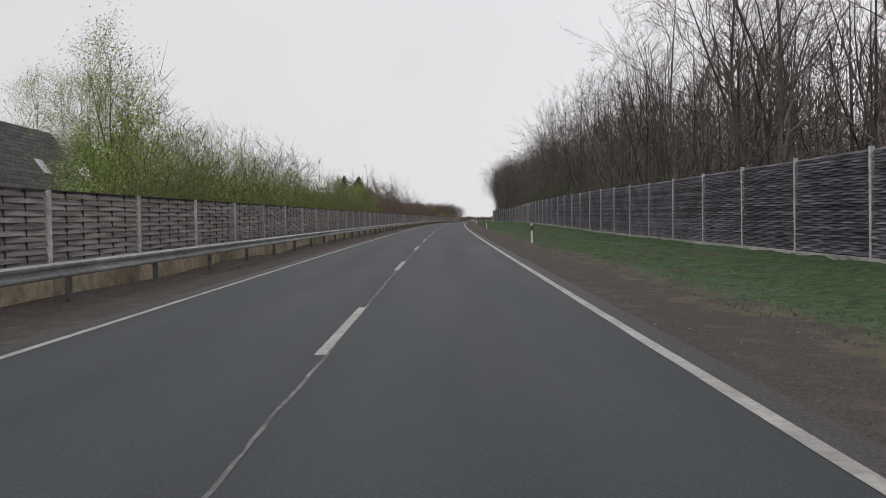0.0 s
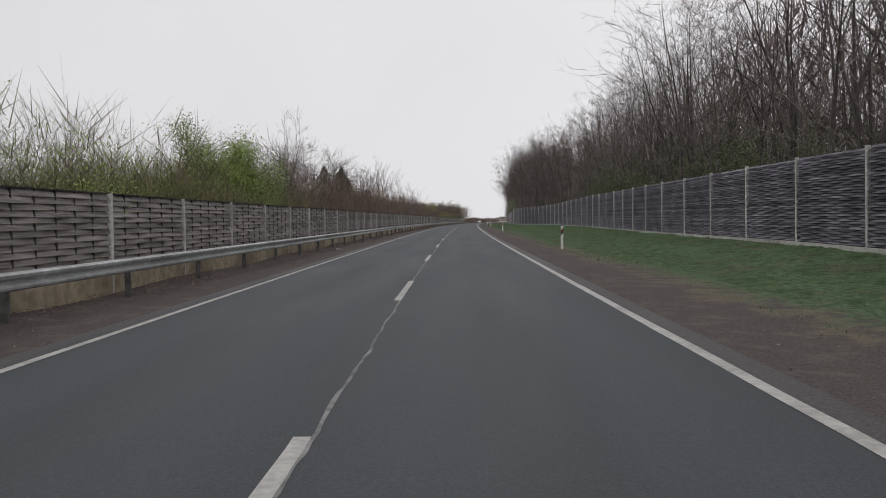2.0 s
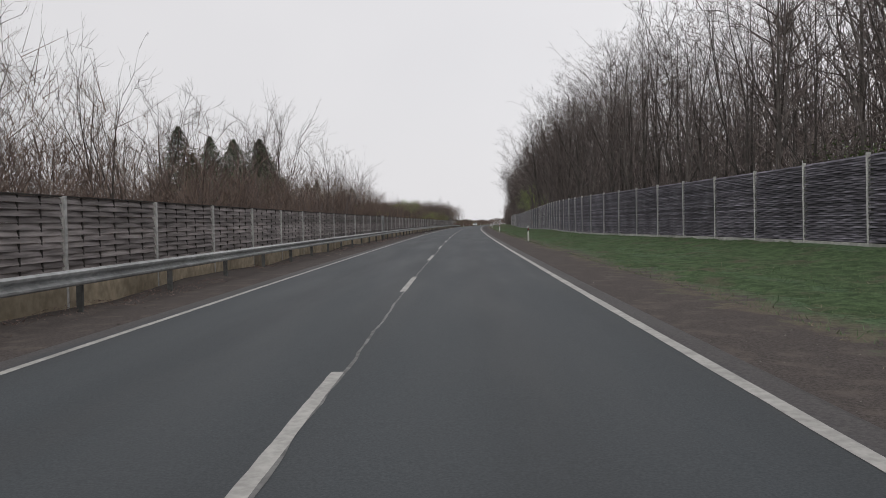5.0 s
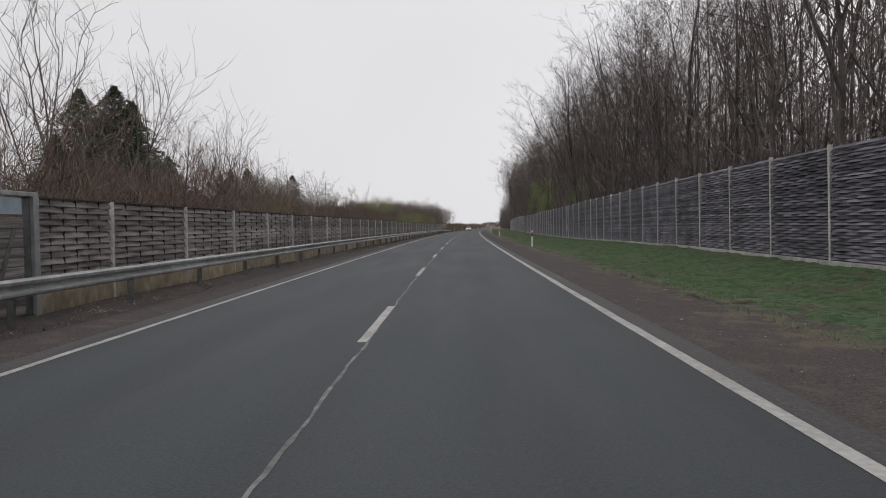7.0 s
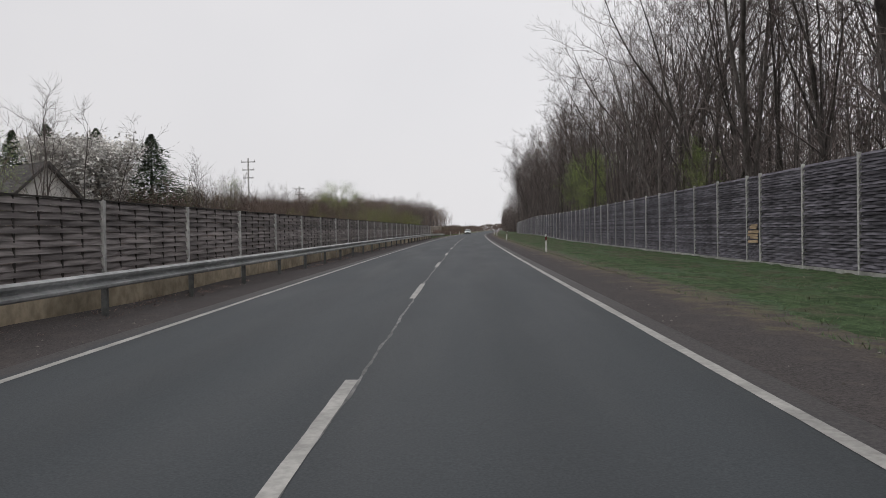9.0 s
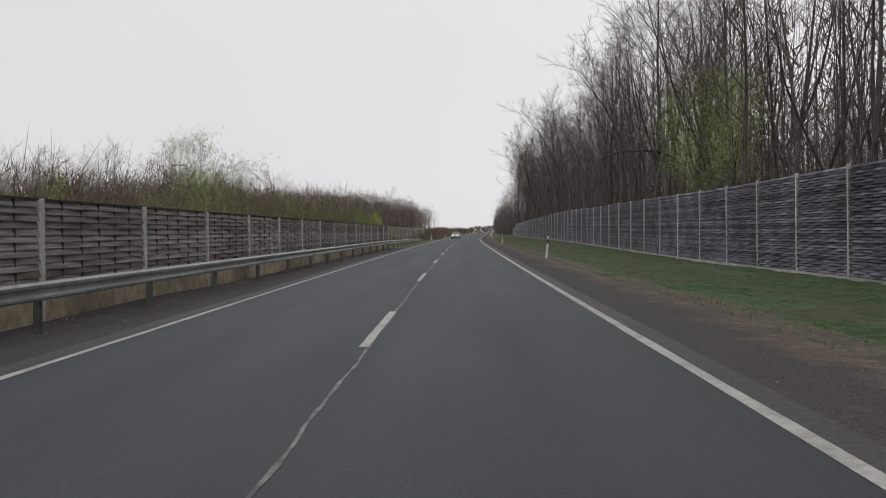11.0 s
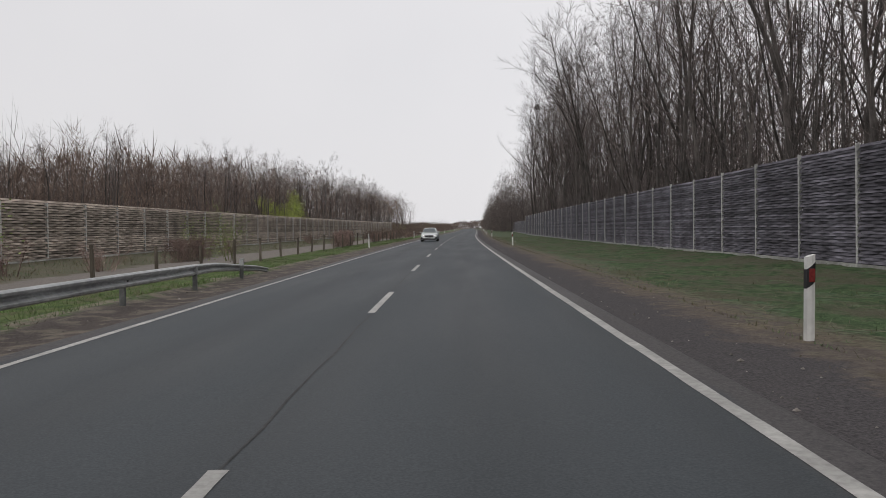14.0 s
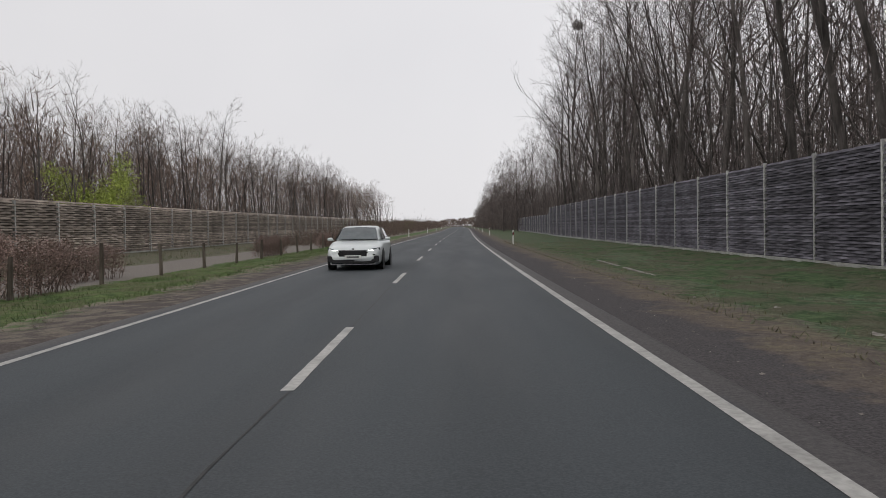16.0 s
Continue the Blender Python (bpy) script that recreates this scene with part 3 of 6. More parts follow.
def right_barrier():
    wall = thing("wall_right", Matrix(), "tall woven dark board noise barrier with pale posts", "noise barrier", kind="structure")
    pmesh = post_mesh("post", 0.046, 3.2, POST)
    length, rows, pitch = 3.94, 36, 0.0862
    panels = []
    for q in range(6):
        v, f = woven(length, rows, pitch, 0.026, 7, 60 + q, -0.017, 0.86, 0.10)
        # one plain sheet added behind the weave to keep its gaps dark
        n = len(v)
        v += [(0.085, 0, -0.05), (0.085, length, -0.05), (0.085, length, rows * pitch - 0.02), (0.085, 0, rows * pitch - 0.02)]
        panels.append(mesh_of("panel", v, f + [(n, n + 1, n + 2, n + 3)], DARK_SLAT))
    bm = boxed(-0.05, 0.05, 0.004, length - 0.004, -0.6, 0.085, 0.006)
    plinth = bpy.data.meshes.new("plinth")
    bm.to_mesh(plinth)
    bm.free()
    plinth.materials.append(PALE_PLINTH)
    r = random.Random(9)
    # the bays are not all of one length: number of a post and where it stands
    numbers = [-6, 0, 4, 18, 21, 28, 32, 48, 52, 62, 64, 65, 68, 80, 85, 94, 98, 110, 114, 149]
    stands = [-5.1, 18.89, 34.67, 90.97, 103.95, 132.54, 147.8, 211.08, 227.26, 268.49, 275.87, 277.23, 288.69, 334.92, 354.48, 391.68, 407.6, 455.42, 471.78, 611.8]
    run = [float(v) for v in np.interp(np.arange(-6, 150), numbers, stands)]
    for i, s in enumerate(run[:-1]):
        e = run[i + 1]
        foot, top = float(wall_foot(s)), float(wall_top(s))
        a, b = at(s, wall_o(s), foot), at(e, wall_o(e), float(wall_foot(e)))
        ob = part("post", pmesh, parent=wall)
        ob.matrix_world = place(s, wall_o(s), foot) @ Matrix.Diagonal((1, 1, (top - foot + 0.05) / 3.2, 1))
        span = (Vector(b) - Vector(a)).length
        m = between(a, b) @ Matrix.Translation((0, 0.03, 0))
        ob = part("plinth", plinth, parent=wall)
        ob.matrix_world = m @ Matrix.Diagonal((1, (span - 0.06) / length, 1, 1))
        ob = part("panel", panels[r.randrange(6)], parent=wall)
        tall = ((top + float(wall_top(e))) / 2 - foot - 0.11) / (rows * pitch)
        ob.matrix_world = m @ Matrix.Translation((0, 0, 0.11)) @ Matrix.Diagonal((1, (span - 0.06) / length, tall, 1))
    # the narrow bay that was mended with fresh boards
    for k in range(6):
        y0 = r.uniform(0.05, 0.30)
        ob = part("board", boxed(-0.012, 0.012, y0, r.uniform(0.85, 1.22), 0.0, 0.10, 0.003), FRESH, wall, "fresh yellow wooden board")
        ob.matrix_world = between(at(275.87, wall_o(275.87)), at(277.23, wall_o(277.23))) @ pose(-0.07, 0, 0.62 + 0.13 * k, r.uniform(-2, 2), 0, r.uniform(-1, 1))
    return wall


right_barrier()


def service_barrier():
    wall = thing("wall_service", Matrix(), "pale weathered woven board noise barrier beside the gravel track", "noise barrier", kind="structure")
    pmesh = post_mesh("post", 0.055, 2.95, POST)
    length, rows, pitch = 3.94, 23, 0.124
    panels = [mesh_of("panel", *woven(length, rows, pitch, 0.055, 6, 90 + q, 0.024, 0.80, 0.08), PALE_SLAT) for q in range(4)]
    bm = boxed(-0.05, 0.05, 0.004, length - 0.004, -0.6, 0.13, 0.006)
    plinth = bpy.data.meshes.new("plinth")
    bm.to_mesh(plinth)
    bm.free()
    plinth.materials.append(PALE_PLINTH)
    # dark sheet added behind the boards, standing in for shade in the gaps
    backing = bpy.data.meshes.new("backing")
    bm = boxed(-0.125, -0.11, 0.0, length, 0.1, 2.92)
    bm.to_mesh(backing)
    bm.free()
    backing.materials.append(STAKE_AND_GAP)
    r = random.Random(10)
    run = [398.2 + 3.96 * k for k in range(0, 48)]
    for s, e in zip(run, run[1:]):
        a, b = at(s, -19.1, -0.1), at(e, -19.1, -0.1)
        ob = part("post", pmesh, parent=wall)
        ob.matrix_world = place(s, -19.1, -0.1)
        m = between(a, b) @ Matrix.Translation((0, 0.03, 0))
        ob = part("plinth", plinth, parent=wall)
        ob.matrix_world = m
        ob = part("panel", panels[r.randrange(4)], parent=wall)
        ob.matrix_world = m @ Matrix.Translation((0, 0, 0.13)) @ Matrix.Diagonal((1, 1, 1.03 if s > 401 else 1.13, 1))
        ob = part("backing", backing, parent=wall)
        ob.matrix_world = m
    return wall


service_barrier()


def gate():
    """The small door in the low barrier."""
    s0, s1 = 202.03, 203.48
    door = thing("door_1", between(at(s0, left_o(s0)), at(s1, left_o(s1))), "grey steel service door in the low barrier", "door", kind="structure")
    L = 1.45
    part("door_frame", box(box(boxed(-0.07, 0.07, 0.1, 0.2, 0, 2.0, 0.006), -0.07, 0.07, L - 0.1, L + 0.06, 0, 2.0, 0.006), -0.069, 0.069, 0.2, L - 0.1, 1.93, 2.0, 0.006), ZINC, door)
    leaf = part("door_leaf", boxed(-0.02, 0.02, 0.22, L - 0.34, 0.06, 1.6, 0.004), SLAT, door)
    for k in range(10):
        part("board", boxed(0.022, 0.038, 0.24, L - 0.36, 0.08 + 0.15 * k, 0.215 + 0.15 * k, 0.004), SLAT, leaf)
    part("side_sheet", boxed(-0.015, 0.015, L - 0.33, L - 0.11, 0.04, 1.92, 0.003), STEEL, door, "bare grey steel sheet")
    part("sign_sheet", boxed(0.04, 0.05, 0.28, L - 0.4, 1.64, 1.9, 0.003), BLUE, door, "blank pale blue sheet")
    m = Matrix.Rotation(radians(62), 4, "X")
    bm = boxed(0.04, 0.055, -0.05, 0.05, -0.45, 0.45, 0.003)
    bmesh.ops.transform(bm, matrix=Matrix.Translation((0, 0.62, 1.0)) @ Matrix.Rotation(radians(-28), 4, "X"), verts=bm.verts)
    part("brace", bm, STEEL, leaf)


gate()


def rail_o(s):
    return float(np.interp(s, [0, 230, 262, 400], [-5.14, -5.12, -4.86, -4.74]))


def rail_drop(s):
    return float(np.interp(s, [360, 376, 388, 398], [0.0, -0.07, -0.12, -0.14]))


def guard_rail():
    rail = thing("guard_rail", Matrix(), "weathered galvanised steel guard rail on steel posts", "guard rail", kind="structure")
    outline = [(0.0, 0.03), (0.04, 0.036), (0.082, 0.062), (0.086, 0.098), (0.010, 0.142), (0.004, 0.178), (0.078, 0.222), (0.084, 0.262), (0.05, 0.29), (0.0, 0.298)]

    def profile(s):
        top = float(np.interp(s, [394, 400, 404.5, 406], [0.40, 0.38, 0.16, 0.04])) + rail_drop(s)
        shift = float(np.interp(s, [390, 406], [0.0, -0.35]))
        squeeze = float(np.interp(s, [398, 406], [1.0, 0.55]))
        front = [(rail_o(s) + shift + x, top + z * squeeze) for x, z in outline]
        return front + [(o - 0.006, z) for o, z in reversed(front)]

    for k in range(-12, 98):
        s = 14.5 + 4 * k
        part("beam", sweep("beam", np.linspace(s, s + 4.0 if s + 4 < 406 else 406, 5 if s < 386 else 9), profile, ZINC, closed=True, capped=True), parent=rail)
    bm = bmesh.new()
    box(bm, -0.05, 0.05, -0.035, -0.028, -0.4, 0.66)
    box(bm, -0.05, -0.043, -0.028, 0.03, -0.4, 0.66)
    box(bm, 0.043, 0.05, -0.028, 0.03, -0.4, 0.66)
    me = bpy.data.meshes.new("post")
    bm.to_mesh(me)
    bm.free()
    me.materials.append(STEEL)
    block = bpy.data.meshes.new("spacer")
    bm = boxed(-0.05, 0.06, -0.05, 0.05, 0.46, 0.66, 0.006)
    bm.to_mesh(block)
    bm.free()
    block.materials.append(ZINC)
    bolt = bpy.data.meshes.new("bolt")
    bm = bmesh.new()
    bmesh.ops.create_cone(bm, cap_ends=True, segments=6, radius1=0.018, radius2=0.014, depth=0.03, matrix=Matrix.Translation((0.1, 0, 0.555)) @ Matrix.Rotation(math.pi / 2, 4, "Y"))
    bm.to_mesh(bolt)
    bm.free()
    bolt.materials.append(STEEL)
    for k in range(-11, 98):
        s = 13.85 + 4.003 * k
        ob = part("post", me, parent=rail)
        ob.matrix_world = place(s, rail_o(s) - 0.13, rail_drop(s))
        for piece in (("spacer", block), ("bolt", bolt)):
            sub = part(*piece, parent=ob)
    return rail


guard_rail()


def delineator(red=True):
    post = thing("delineator_post", Matrix(), "white plastic delineator post with a black band", "road post", "delineator posts")
    bm = bmesh.new()
    ring = [(-0.047, -0.05), (0.0, -0.065), (0.047, -0.05), (0.052, 0.03), (0.0, 0.055), (-0.052, 0.03)]

    def shell(z0, z1, grow, slope):
        b = bmesh.new()
        lo = [b.verts.new((x * grow, y * grow, z0 + slope * x)) for x, y in ring]
        hi = [b.verts.new((x * grow, y * grow, z1 + slope * x)) for x, y in ring]
        for i in range(6):
            b.faces.new((lo[i], lo[(i + 1) % 6], hi[(i + 1) % 6], hi[i]))
        b.faces.new(hi)
        b.faces.new(lo[::-1])
        return b

    bm.free()
    part("body", shell(-0.3, 1.05, 1.0, 0.35), WHITE, post)
    band = part("band", shell(0.70, 0.93, 1.04, 0.9), BLACK, post, "slanting black band")
    part("reflector", boxed(-0.036, 0.036, -0.078, -0.069, 0.735, 0.895, 0.004), RED if red else WHITE, band, "red reflector" if red else "white reflector")
    return post


_red, _white = delineator(True), delineator(False)
for k in range(0, 16):
    lean = 6.0 if k == 7 else 0.8 * ((k * 7) % 3 - 1)
    m = place(-10.92 + 50 * k - (0.4 if k == 7 else 0.0), 5.49 if k == 7 else 5.56, -0.09) @ pose(0, 0, 0, 0, lean, 0) @ Matrix.Diagonal((1, 1, 1.09 if k == 7 else 1.0, 1))
    if k == 0:
        _red.matrix_world = m
    else:
        copy_thing(_red, m)
for k in range(0, 7):
    m = place(438.6 + 50 * k, -5.42, -0.09) @ pose(0, 0, 0, 0, (-1.5, 0.5, 1)[k % 3], 0)
    if k == 0:
        _white.matrix_world = m
    else:
        copy_thing(_white, m)

# ---- trees, shrubs and undergrowth ----


class Wood:
    """Tapered branches, gathered into one mesh."""

    def __init__(self):
        self.verts, self.faces, self.tips = [], [], []

    def tube(self, pts, radii, sides):
        base = len(self.verts)
        last = len(pts) - 1
        for i, (p, r) in enumerate(zip(pts, radii)):
            d = (pts[min(i + 1, last)] - pts[max(i - 1, 0)]).normalized()
            a = d.orthogonal().normalized()
            b = d.cross(a)
            if i == last:
                self.verts.append(p)
                break
            for k in range(sides):
                w = 2 * math.pi * k / sides
                self.verts.append(p + (a * math.cos(w) + b * math.sin(w)) * r)
        for i in range(last - 1):
            for k in range(sides):
                q, n = base + i * sides + k, base + i * sides + (k + 1) % sides
                self.faces.append((q, n, n + sides, q + sides))
        tip, low = base + last * sides, base + (last - 1) * sides
        for k in range(sides):
            self.faces.append((low + k, low + (k + 1) % sides, tip))

    def mesh(self, name, material):
        return mesh_of(name, self.verts, self.faces, material, smooth=False)


def limb(rng, start, way, length, segs, bend, lift):
    pts, d = [start.copy()], way.normalized()
    for i in range(segs):
        d = (d + Vector((rng.gauss(0, bend), rng.gauss(0, bend), rng.gauss(0, bend * 0.6) + lift))).normalized()
        pts.append(pts[-1] + d * (length / segs))
    return pts


def turned(rng, way, angle):
    side = way.orthogonal().normalized()
    side = Matrix.Rotation(rng.uniform(0, 2 * math.pi), 3, way) @ side
    return (way * math.cos(angle) + side * math.sin(angle)).normalized()


def sprout(wood, rng, pts, radius, level, plan, least=0.011):
    """Side branches along pts; plan: for each level count, where from, length, angle, lift, segments, sides."""
    if level >= len(plan):
        wood.tips.append(pts[-1])
        return
    count, first, ratio, angle, lift, segs, sides = plan[level]
    total = sum((b - a).length for a, b in zip(pts, pts[1:]))
    for i in range(count):
        f = first + (1 - first) * (i + rng.random()) / count
        u = min(f * (len(pts) - 1), len(pts) - 1.001)
        k = int(u)
        p = pts[k].lerp(pts[k + 1], u - k)
        way = turned(rng, (pts[k + 1] - pts[k]).normalized(), angle * rng.uniform(0.7, 1.3))
        length = total * ratio * (1.15 - 0.75 * f) * rng.uniform(0.7, 1.3)
        r = radius * (1 - 0.8 * f) * 0.55
        new_pts = limb(rng, p, way, length, segs, 0.22, lift)
        r = max(r, least)
        wood.tube(new_pts, [r * (1 - 0.85 * j / segs) for j in range(segs + 1)], sides)
        sprout(wood, rng, new_pts, r, level + 1, plan, least)


def twig(wood, rng, p, way, length, half):
    """A thin bent twig."""
    side = way.cross(Vector((rng.gauss(0, 1), rng.gauss(0, 1), rng.gauss(0, 1)))).normalized() * half
    mid = p + way * (length * 0.45)
    tip = mid + (way + Vector((rng.gauss(0, 0.3), rng.gauss(0, 0.3), rng.gauss(0.12, 0.25)))).normalized() * (length * 0.55)
    n = len(wood.verts)
    wood.verts += [p - side * 0.8, p + side * 0.8, mid + side, mid - side, tip]
    wood.faces += [(n, n + 1, n + 2, n + 3), (n + 3, n + 2, n + 4)]
    wood.tips.append(tip)


def tree_wood(seed, height, girth, stems_n, boughs, branches, twigs, low=0.3, spread=0.30, angle=0.75, lift=0.10, half=0.0055):
    """A bare tree: stems that part near the ground, curved boughs that thin out into branches and fine bent twigs."""
    rng = random.Random(seed)
    trunk, crown = Wood(), Wood()
    lean = Vector((rng.uniform(-0.07, 0.07), rng.uniform(-0.07, 0.07), 1))
    main = limb(rng, Vector((0, 0, -0.4)), lean, height, 9, 0.06, 0.03)
    trunk.tube(main, [girth * (1.25 if j == 0 else 1) * (1 - 0.94 * j / 9) for j in range(10)], 7)
    axes = [(main, girth)]
    for _ in range(stems_n - 1):
        k = rng.randint(1, 4)
        way = turned(rng, (main[k + 1] - main[k]).normalized(), rng.uniform(0.22, 0.5))
        axis = limb(rng, main[k], way, height * (1 - k / 11) * rng.uniform(0.65, 0.92), 7, 0.08, 0.08)
        trunk.tube(axis, [girth * 0.66 * (1 - 0.93 * j / 7) for j in range(8)], 6)
        axes.append((axis, girth * 0.66))
    for pts, thick in axes:
        for i in range(boughs):
            f = low + (0.97 - low) * (i + rng.random()) / boughs
            u = min(f * (len(pts) - 1), len(pts) - 1.01)
            k = int(u)
            p = pts[k].lerp(pts[k + 1], u - k)
            way = turned(rng, (pts[k + 1] - pts[k]).normalized(), angle * rng.uniform(0.7, 1.25))
            bough = limb(rng, p, way, height * spread * (1.1 - 0.75 * f) * rng.uniform(0.65, 1.25), 4, 0.16, lift)
            r = max(thick * (1 - 0.85 * f) * 0.5, 0.016)
            crown.tube(bough, [r * (1 - 0.86 * j / 4) for j in range(5)], 3)
            total = sum((b - a).length for a, b in zip(bough, bough[1:]))
            for q in range(branches):
                g = 0.22 + 0.78 * (q + rng.random()) / branches
                v = min(g * 4, 3.99)
                m = int(v)
                way = turned(rng, (bough[m + 1] - bough[m]).normalized(), rng.uniform(0.35, 0.95))
                branch = limb(rng, bough[m].lerp(bough[m + 1], v - m), way, total * 0.42 * rng.uniform(0.6, 1.3), 2, 0.2, lift * 0.6)
                crown.tube(branch, [max(r * 0.45, 0.009), max(r * 0.3, 0.007), 0.0], 3)
                for _ in range(twigs):
                    h = rng.uniform(0.15, 1.0) * 2
                    n = min(int(h), 1)
                    way = turned(rng, (branch[n + 1] - branch[n]).normalized(), rng.uniform(0.25, 0.9))
                    twig(crown, rng, branch[n].lerp(branch[n + 1], h - n), way, rng.uniform(0.35, 0.95), half)
    return trunk, crown


def tall_tree(seed, height, shape, name="bare_tree", label="tall bare deciduous tree with a slender dark trunk", material=None, pods=0):
    trunk, crown = tree_wood(seed, height, *shape)
    tree = thing(name, Matrix(), label, "tree", "bare trees along the barrier")
    part("trunk", trunk.mesh("trunk", BARK), parent=tree)
    part("crown", crown.mesh("crown", material or TWIG), parent=tree)
    if pods:
        tagged(part("seed_pods", flecks(np.random.default_rng(seed), crown.tips, pods, 0.12, 0.045, TWIG, "seed_pods"), parent=tree, label="dry brown seed pods hanging in clusters"), kind="stuff")
    return tree, crown


def scatter(name, kinds, spots, materials, label, category):
    """Many trees or shrubs, too many to count, joined into one mesh. kinds: lists of (wood, material number); spots: kind, s, o, scale, turn."""
    prepared = []
    for pieces in kinds:
        for_kind = []
        for wood, number in pieces:
            v = np.array([tuple(p) for p in wood.verts])
            f = np.array([q for face in wood.faces for q in ((face[0], face[1], face[2]),) + (((face[0], face[2], face[3]),) if len(face) == 4 else ())])
            for_kind.append((v, f, number))
        prepared.append(for_kind)
    verts, faces, numbers, total = [], [], [], 0
    for kind, s, o, scale, turn in spots:
        base = at(s, o, float(ground_z(s, o)) - 0.1)
        c, d = math.cos(turn), math.sin(turn)
        rot = np.array([[c, -d, 0], [d, c, 0], [0, 0, 1]]) * scale
        for v, f, number in prepared[kind]:
            verts.append(v @ rot.T + base)
            faces.append(f + total)
            numbers.append(np.full(len(f), number, np.int32))
            total += len(v)
    verts, faces, numbers = np.concatenate(verts), np.concatenate(faces), np.concatenate(numbers)
    me = bpy.data.meshes.new(name)
    me.vertices.add(len(verts))
    me.vertices.foreach_set("co", verts.astype(np.float32).ravel())
    me.loops.add(len(faces) * 3)
    me.loops.foreach_set("vertex_index", faces.astype(np.int32).ravel())
    me.polygons.add(len(faces))
    me.polygons.foreach_set("loop_start", np.arange(len(faces), dtype=np.int32) * 3)
    for m in materials:
        me.materials.append(m)
    me.polygons.foreach_set("material_index", numbers)
    me.update()
    me.validate()
    return tagged(part(name, me), label, category, kind="stuff")


def flecks(rng, centres, count, spread, size, material, name="leaves", flat=0.5):
    """Small leaves scattered round points."""
    n = len(centres)
    c = np.array([tuple(p) for p in centres])
    pick = c[rng.integers(0, n, count)] + rng.normal(0, spread, (count, 3))
    a = rng.normal(0, 1, (count, 3))
    a[:, 2] *= flat
    a /= np.linalg.norm(a, axis=1)[:, None]
    b = np.cross(a, rng.normal(0, 1, (count, 3)))
    b /= np.linalg.norm(b, axis=1)[:, None]
    k = size * rng.uniform(0.6, 1.4, (count, 1))
    v = np.stack([pick - a * k, pick + a * k, pick + b * k * 1.1], 1).reshape(-1, 3)
    f = np.arange(count * 3).reshape(-1, 3)
    return mesh_of(name, v, f, material)


# girth, stems, boughs to a stem, branches to a bough, twigs to a branch, where the crown begins, reach, angle, lift
TALL = (0.15, 2, 12, 6, 6, 0.26, 0.40, 0.85, 0.08)
SLIM = (0.13, 1, 18, 6, 7, 0.34, 0.36, 0.75, 0.10)
FAN = (0.14, 3, 9, 6, 6, 0.26, 0.40, 0.8, 0.08)
WIDE = (0.15, 3, 9, 6, 7, 0.20, 0.44, 0.95, 0.05)
LIGHT = (0.11, 2, 6, 3, 4, 0.35, 0.32, 0.65, 0.11, 0.009)
YOUNG = (0.08, 3, 7, 5, 5, 0.18, 0.40, 0.6, 0.11)
LOCUST = (0.13, 2, 9, 5, 6, 0.42, 0.32, 0.7, 0.09)

locusts = [tall_tree(11, 16, WIDE, label="bare many-stemmed tree with spreading dark boughs", pods=420), tall_tree(12, 16, FAN, label="bare forked tree with seed pods in its crown", pods=300), tall_tree(17, 16, (0.12, 3, 9, 5, 6, 0.18, 0.42, 0.9, 0.06))]
edge = [tall_tree(13, 16, TALL), tall_tree(15, 16, FAN), tall_tree(16, 16, TALL)]
front = [tall_tree(14, 16, SLIM), tall_tree(18, 16, (0.15, 1, 19, 6, 7, 0.38, 0.34, 0.7, 0.11)), tall_tree(19, 16, (0.11, 1, 16, 6, 7, 0.42, 0.32, 0.65, 0.12)), tall_tree(20, 16, (0.13, 2, 11, 6, 6, 0.4, 0.32, 0.65, 0.11))]
back = [tree_wood(21, 16, *LIGHT), tree_wood(22, 16, *LIGHT), tree_wood(23, 16, 0.12, 3, 4, 3, 4, 0.35, 0.3, 0.6, 0.11, 0.009), tree_wood(24, 16, 0.08, 1, 11, 3, 4, 0.4, 0.3, 0.6, 0.12, 0.009)]


def plant(source, s, o, scale, turn, lean=0.0, sink=0.0):
    """Sets a thing, or a copy of it when it already stands, into the ground beside the road."""
    m = place(s, o, float(ground_z(s, o)) - sink, turn) @ pose(0, 0, 0, lean, 0, 0)
    ob = source if not source.get("set") else copy_thing(source, m)
    if ob is source:
        ob.matrix_world = m
        ob["set"] = 1
    ob.scale = (scale * 1.0, scale * 1.0, scale)
    return ob


def edge_o(s):
    """Where the wood begins: behind the tall barrier and, past its end, close to the road."""
    return np.where(np.asarray(s) < 585, wall_o(s), np.interp(s, [585, 605, 640, 900], [13.0, 9.0, 7.6, 8.0]))


def wood_tall(s):
    return np.interp(s, [-40, 40, 120, 170, 250, 330, 400, 450, 520, 580, 605, 640, 700, 900], [14.0, 13.5, 13.2, 13.2, 18.5, 21.5, 22.0, 22.5, 23.0, 21.0, 16.0, 12.0, 9.0, 7.0])


def wood_height(s):
    return float(wood_tall(s))


rng = random.Random(77)
s = -14.0
while s < 530:
    t, _ = rng.choice(front if s > 320 else edge if s > 225 else locusts)
    plant(t, s, wall_o(s) + (rng.uniform(1.8, 5.0) if s < 440 else rng.uniform(1.0, 3.2)), wood_height(s) / 16 * rng.uniform(0.82, 1.08), rng.uniform(0, 360), rng.uniform(-3, 3), 0.1)
    s += rng.uniform(2.9, 4.9)

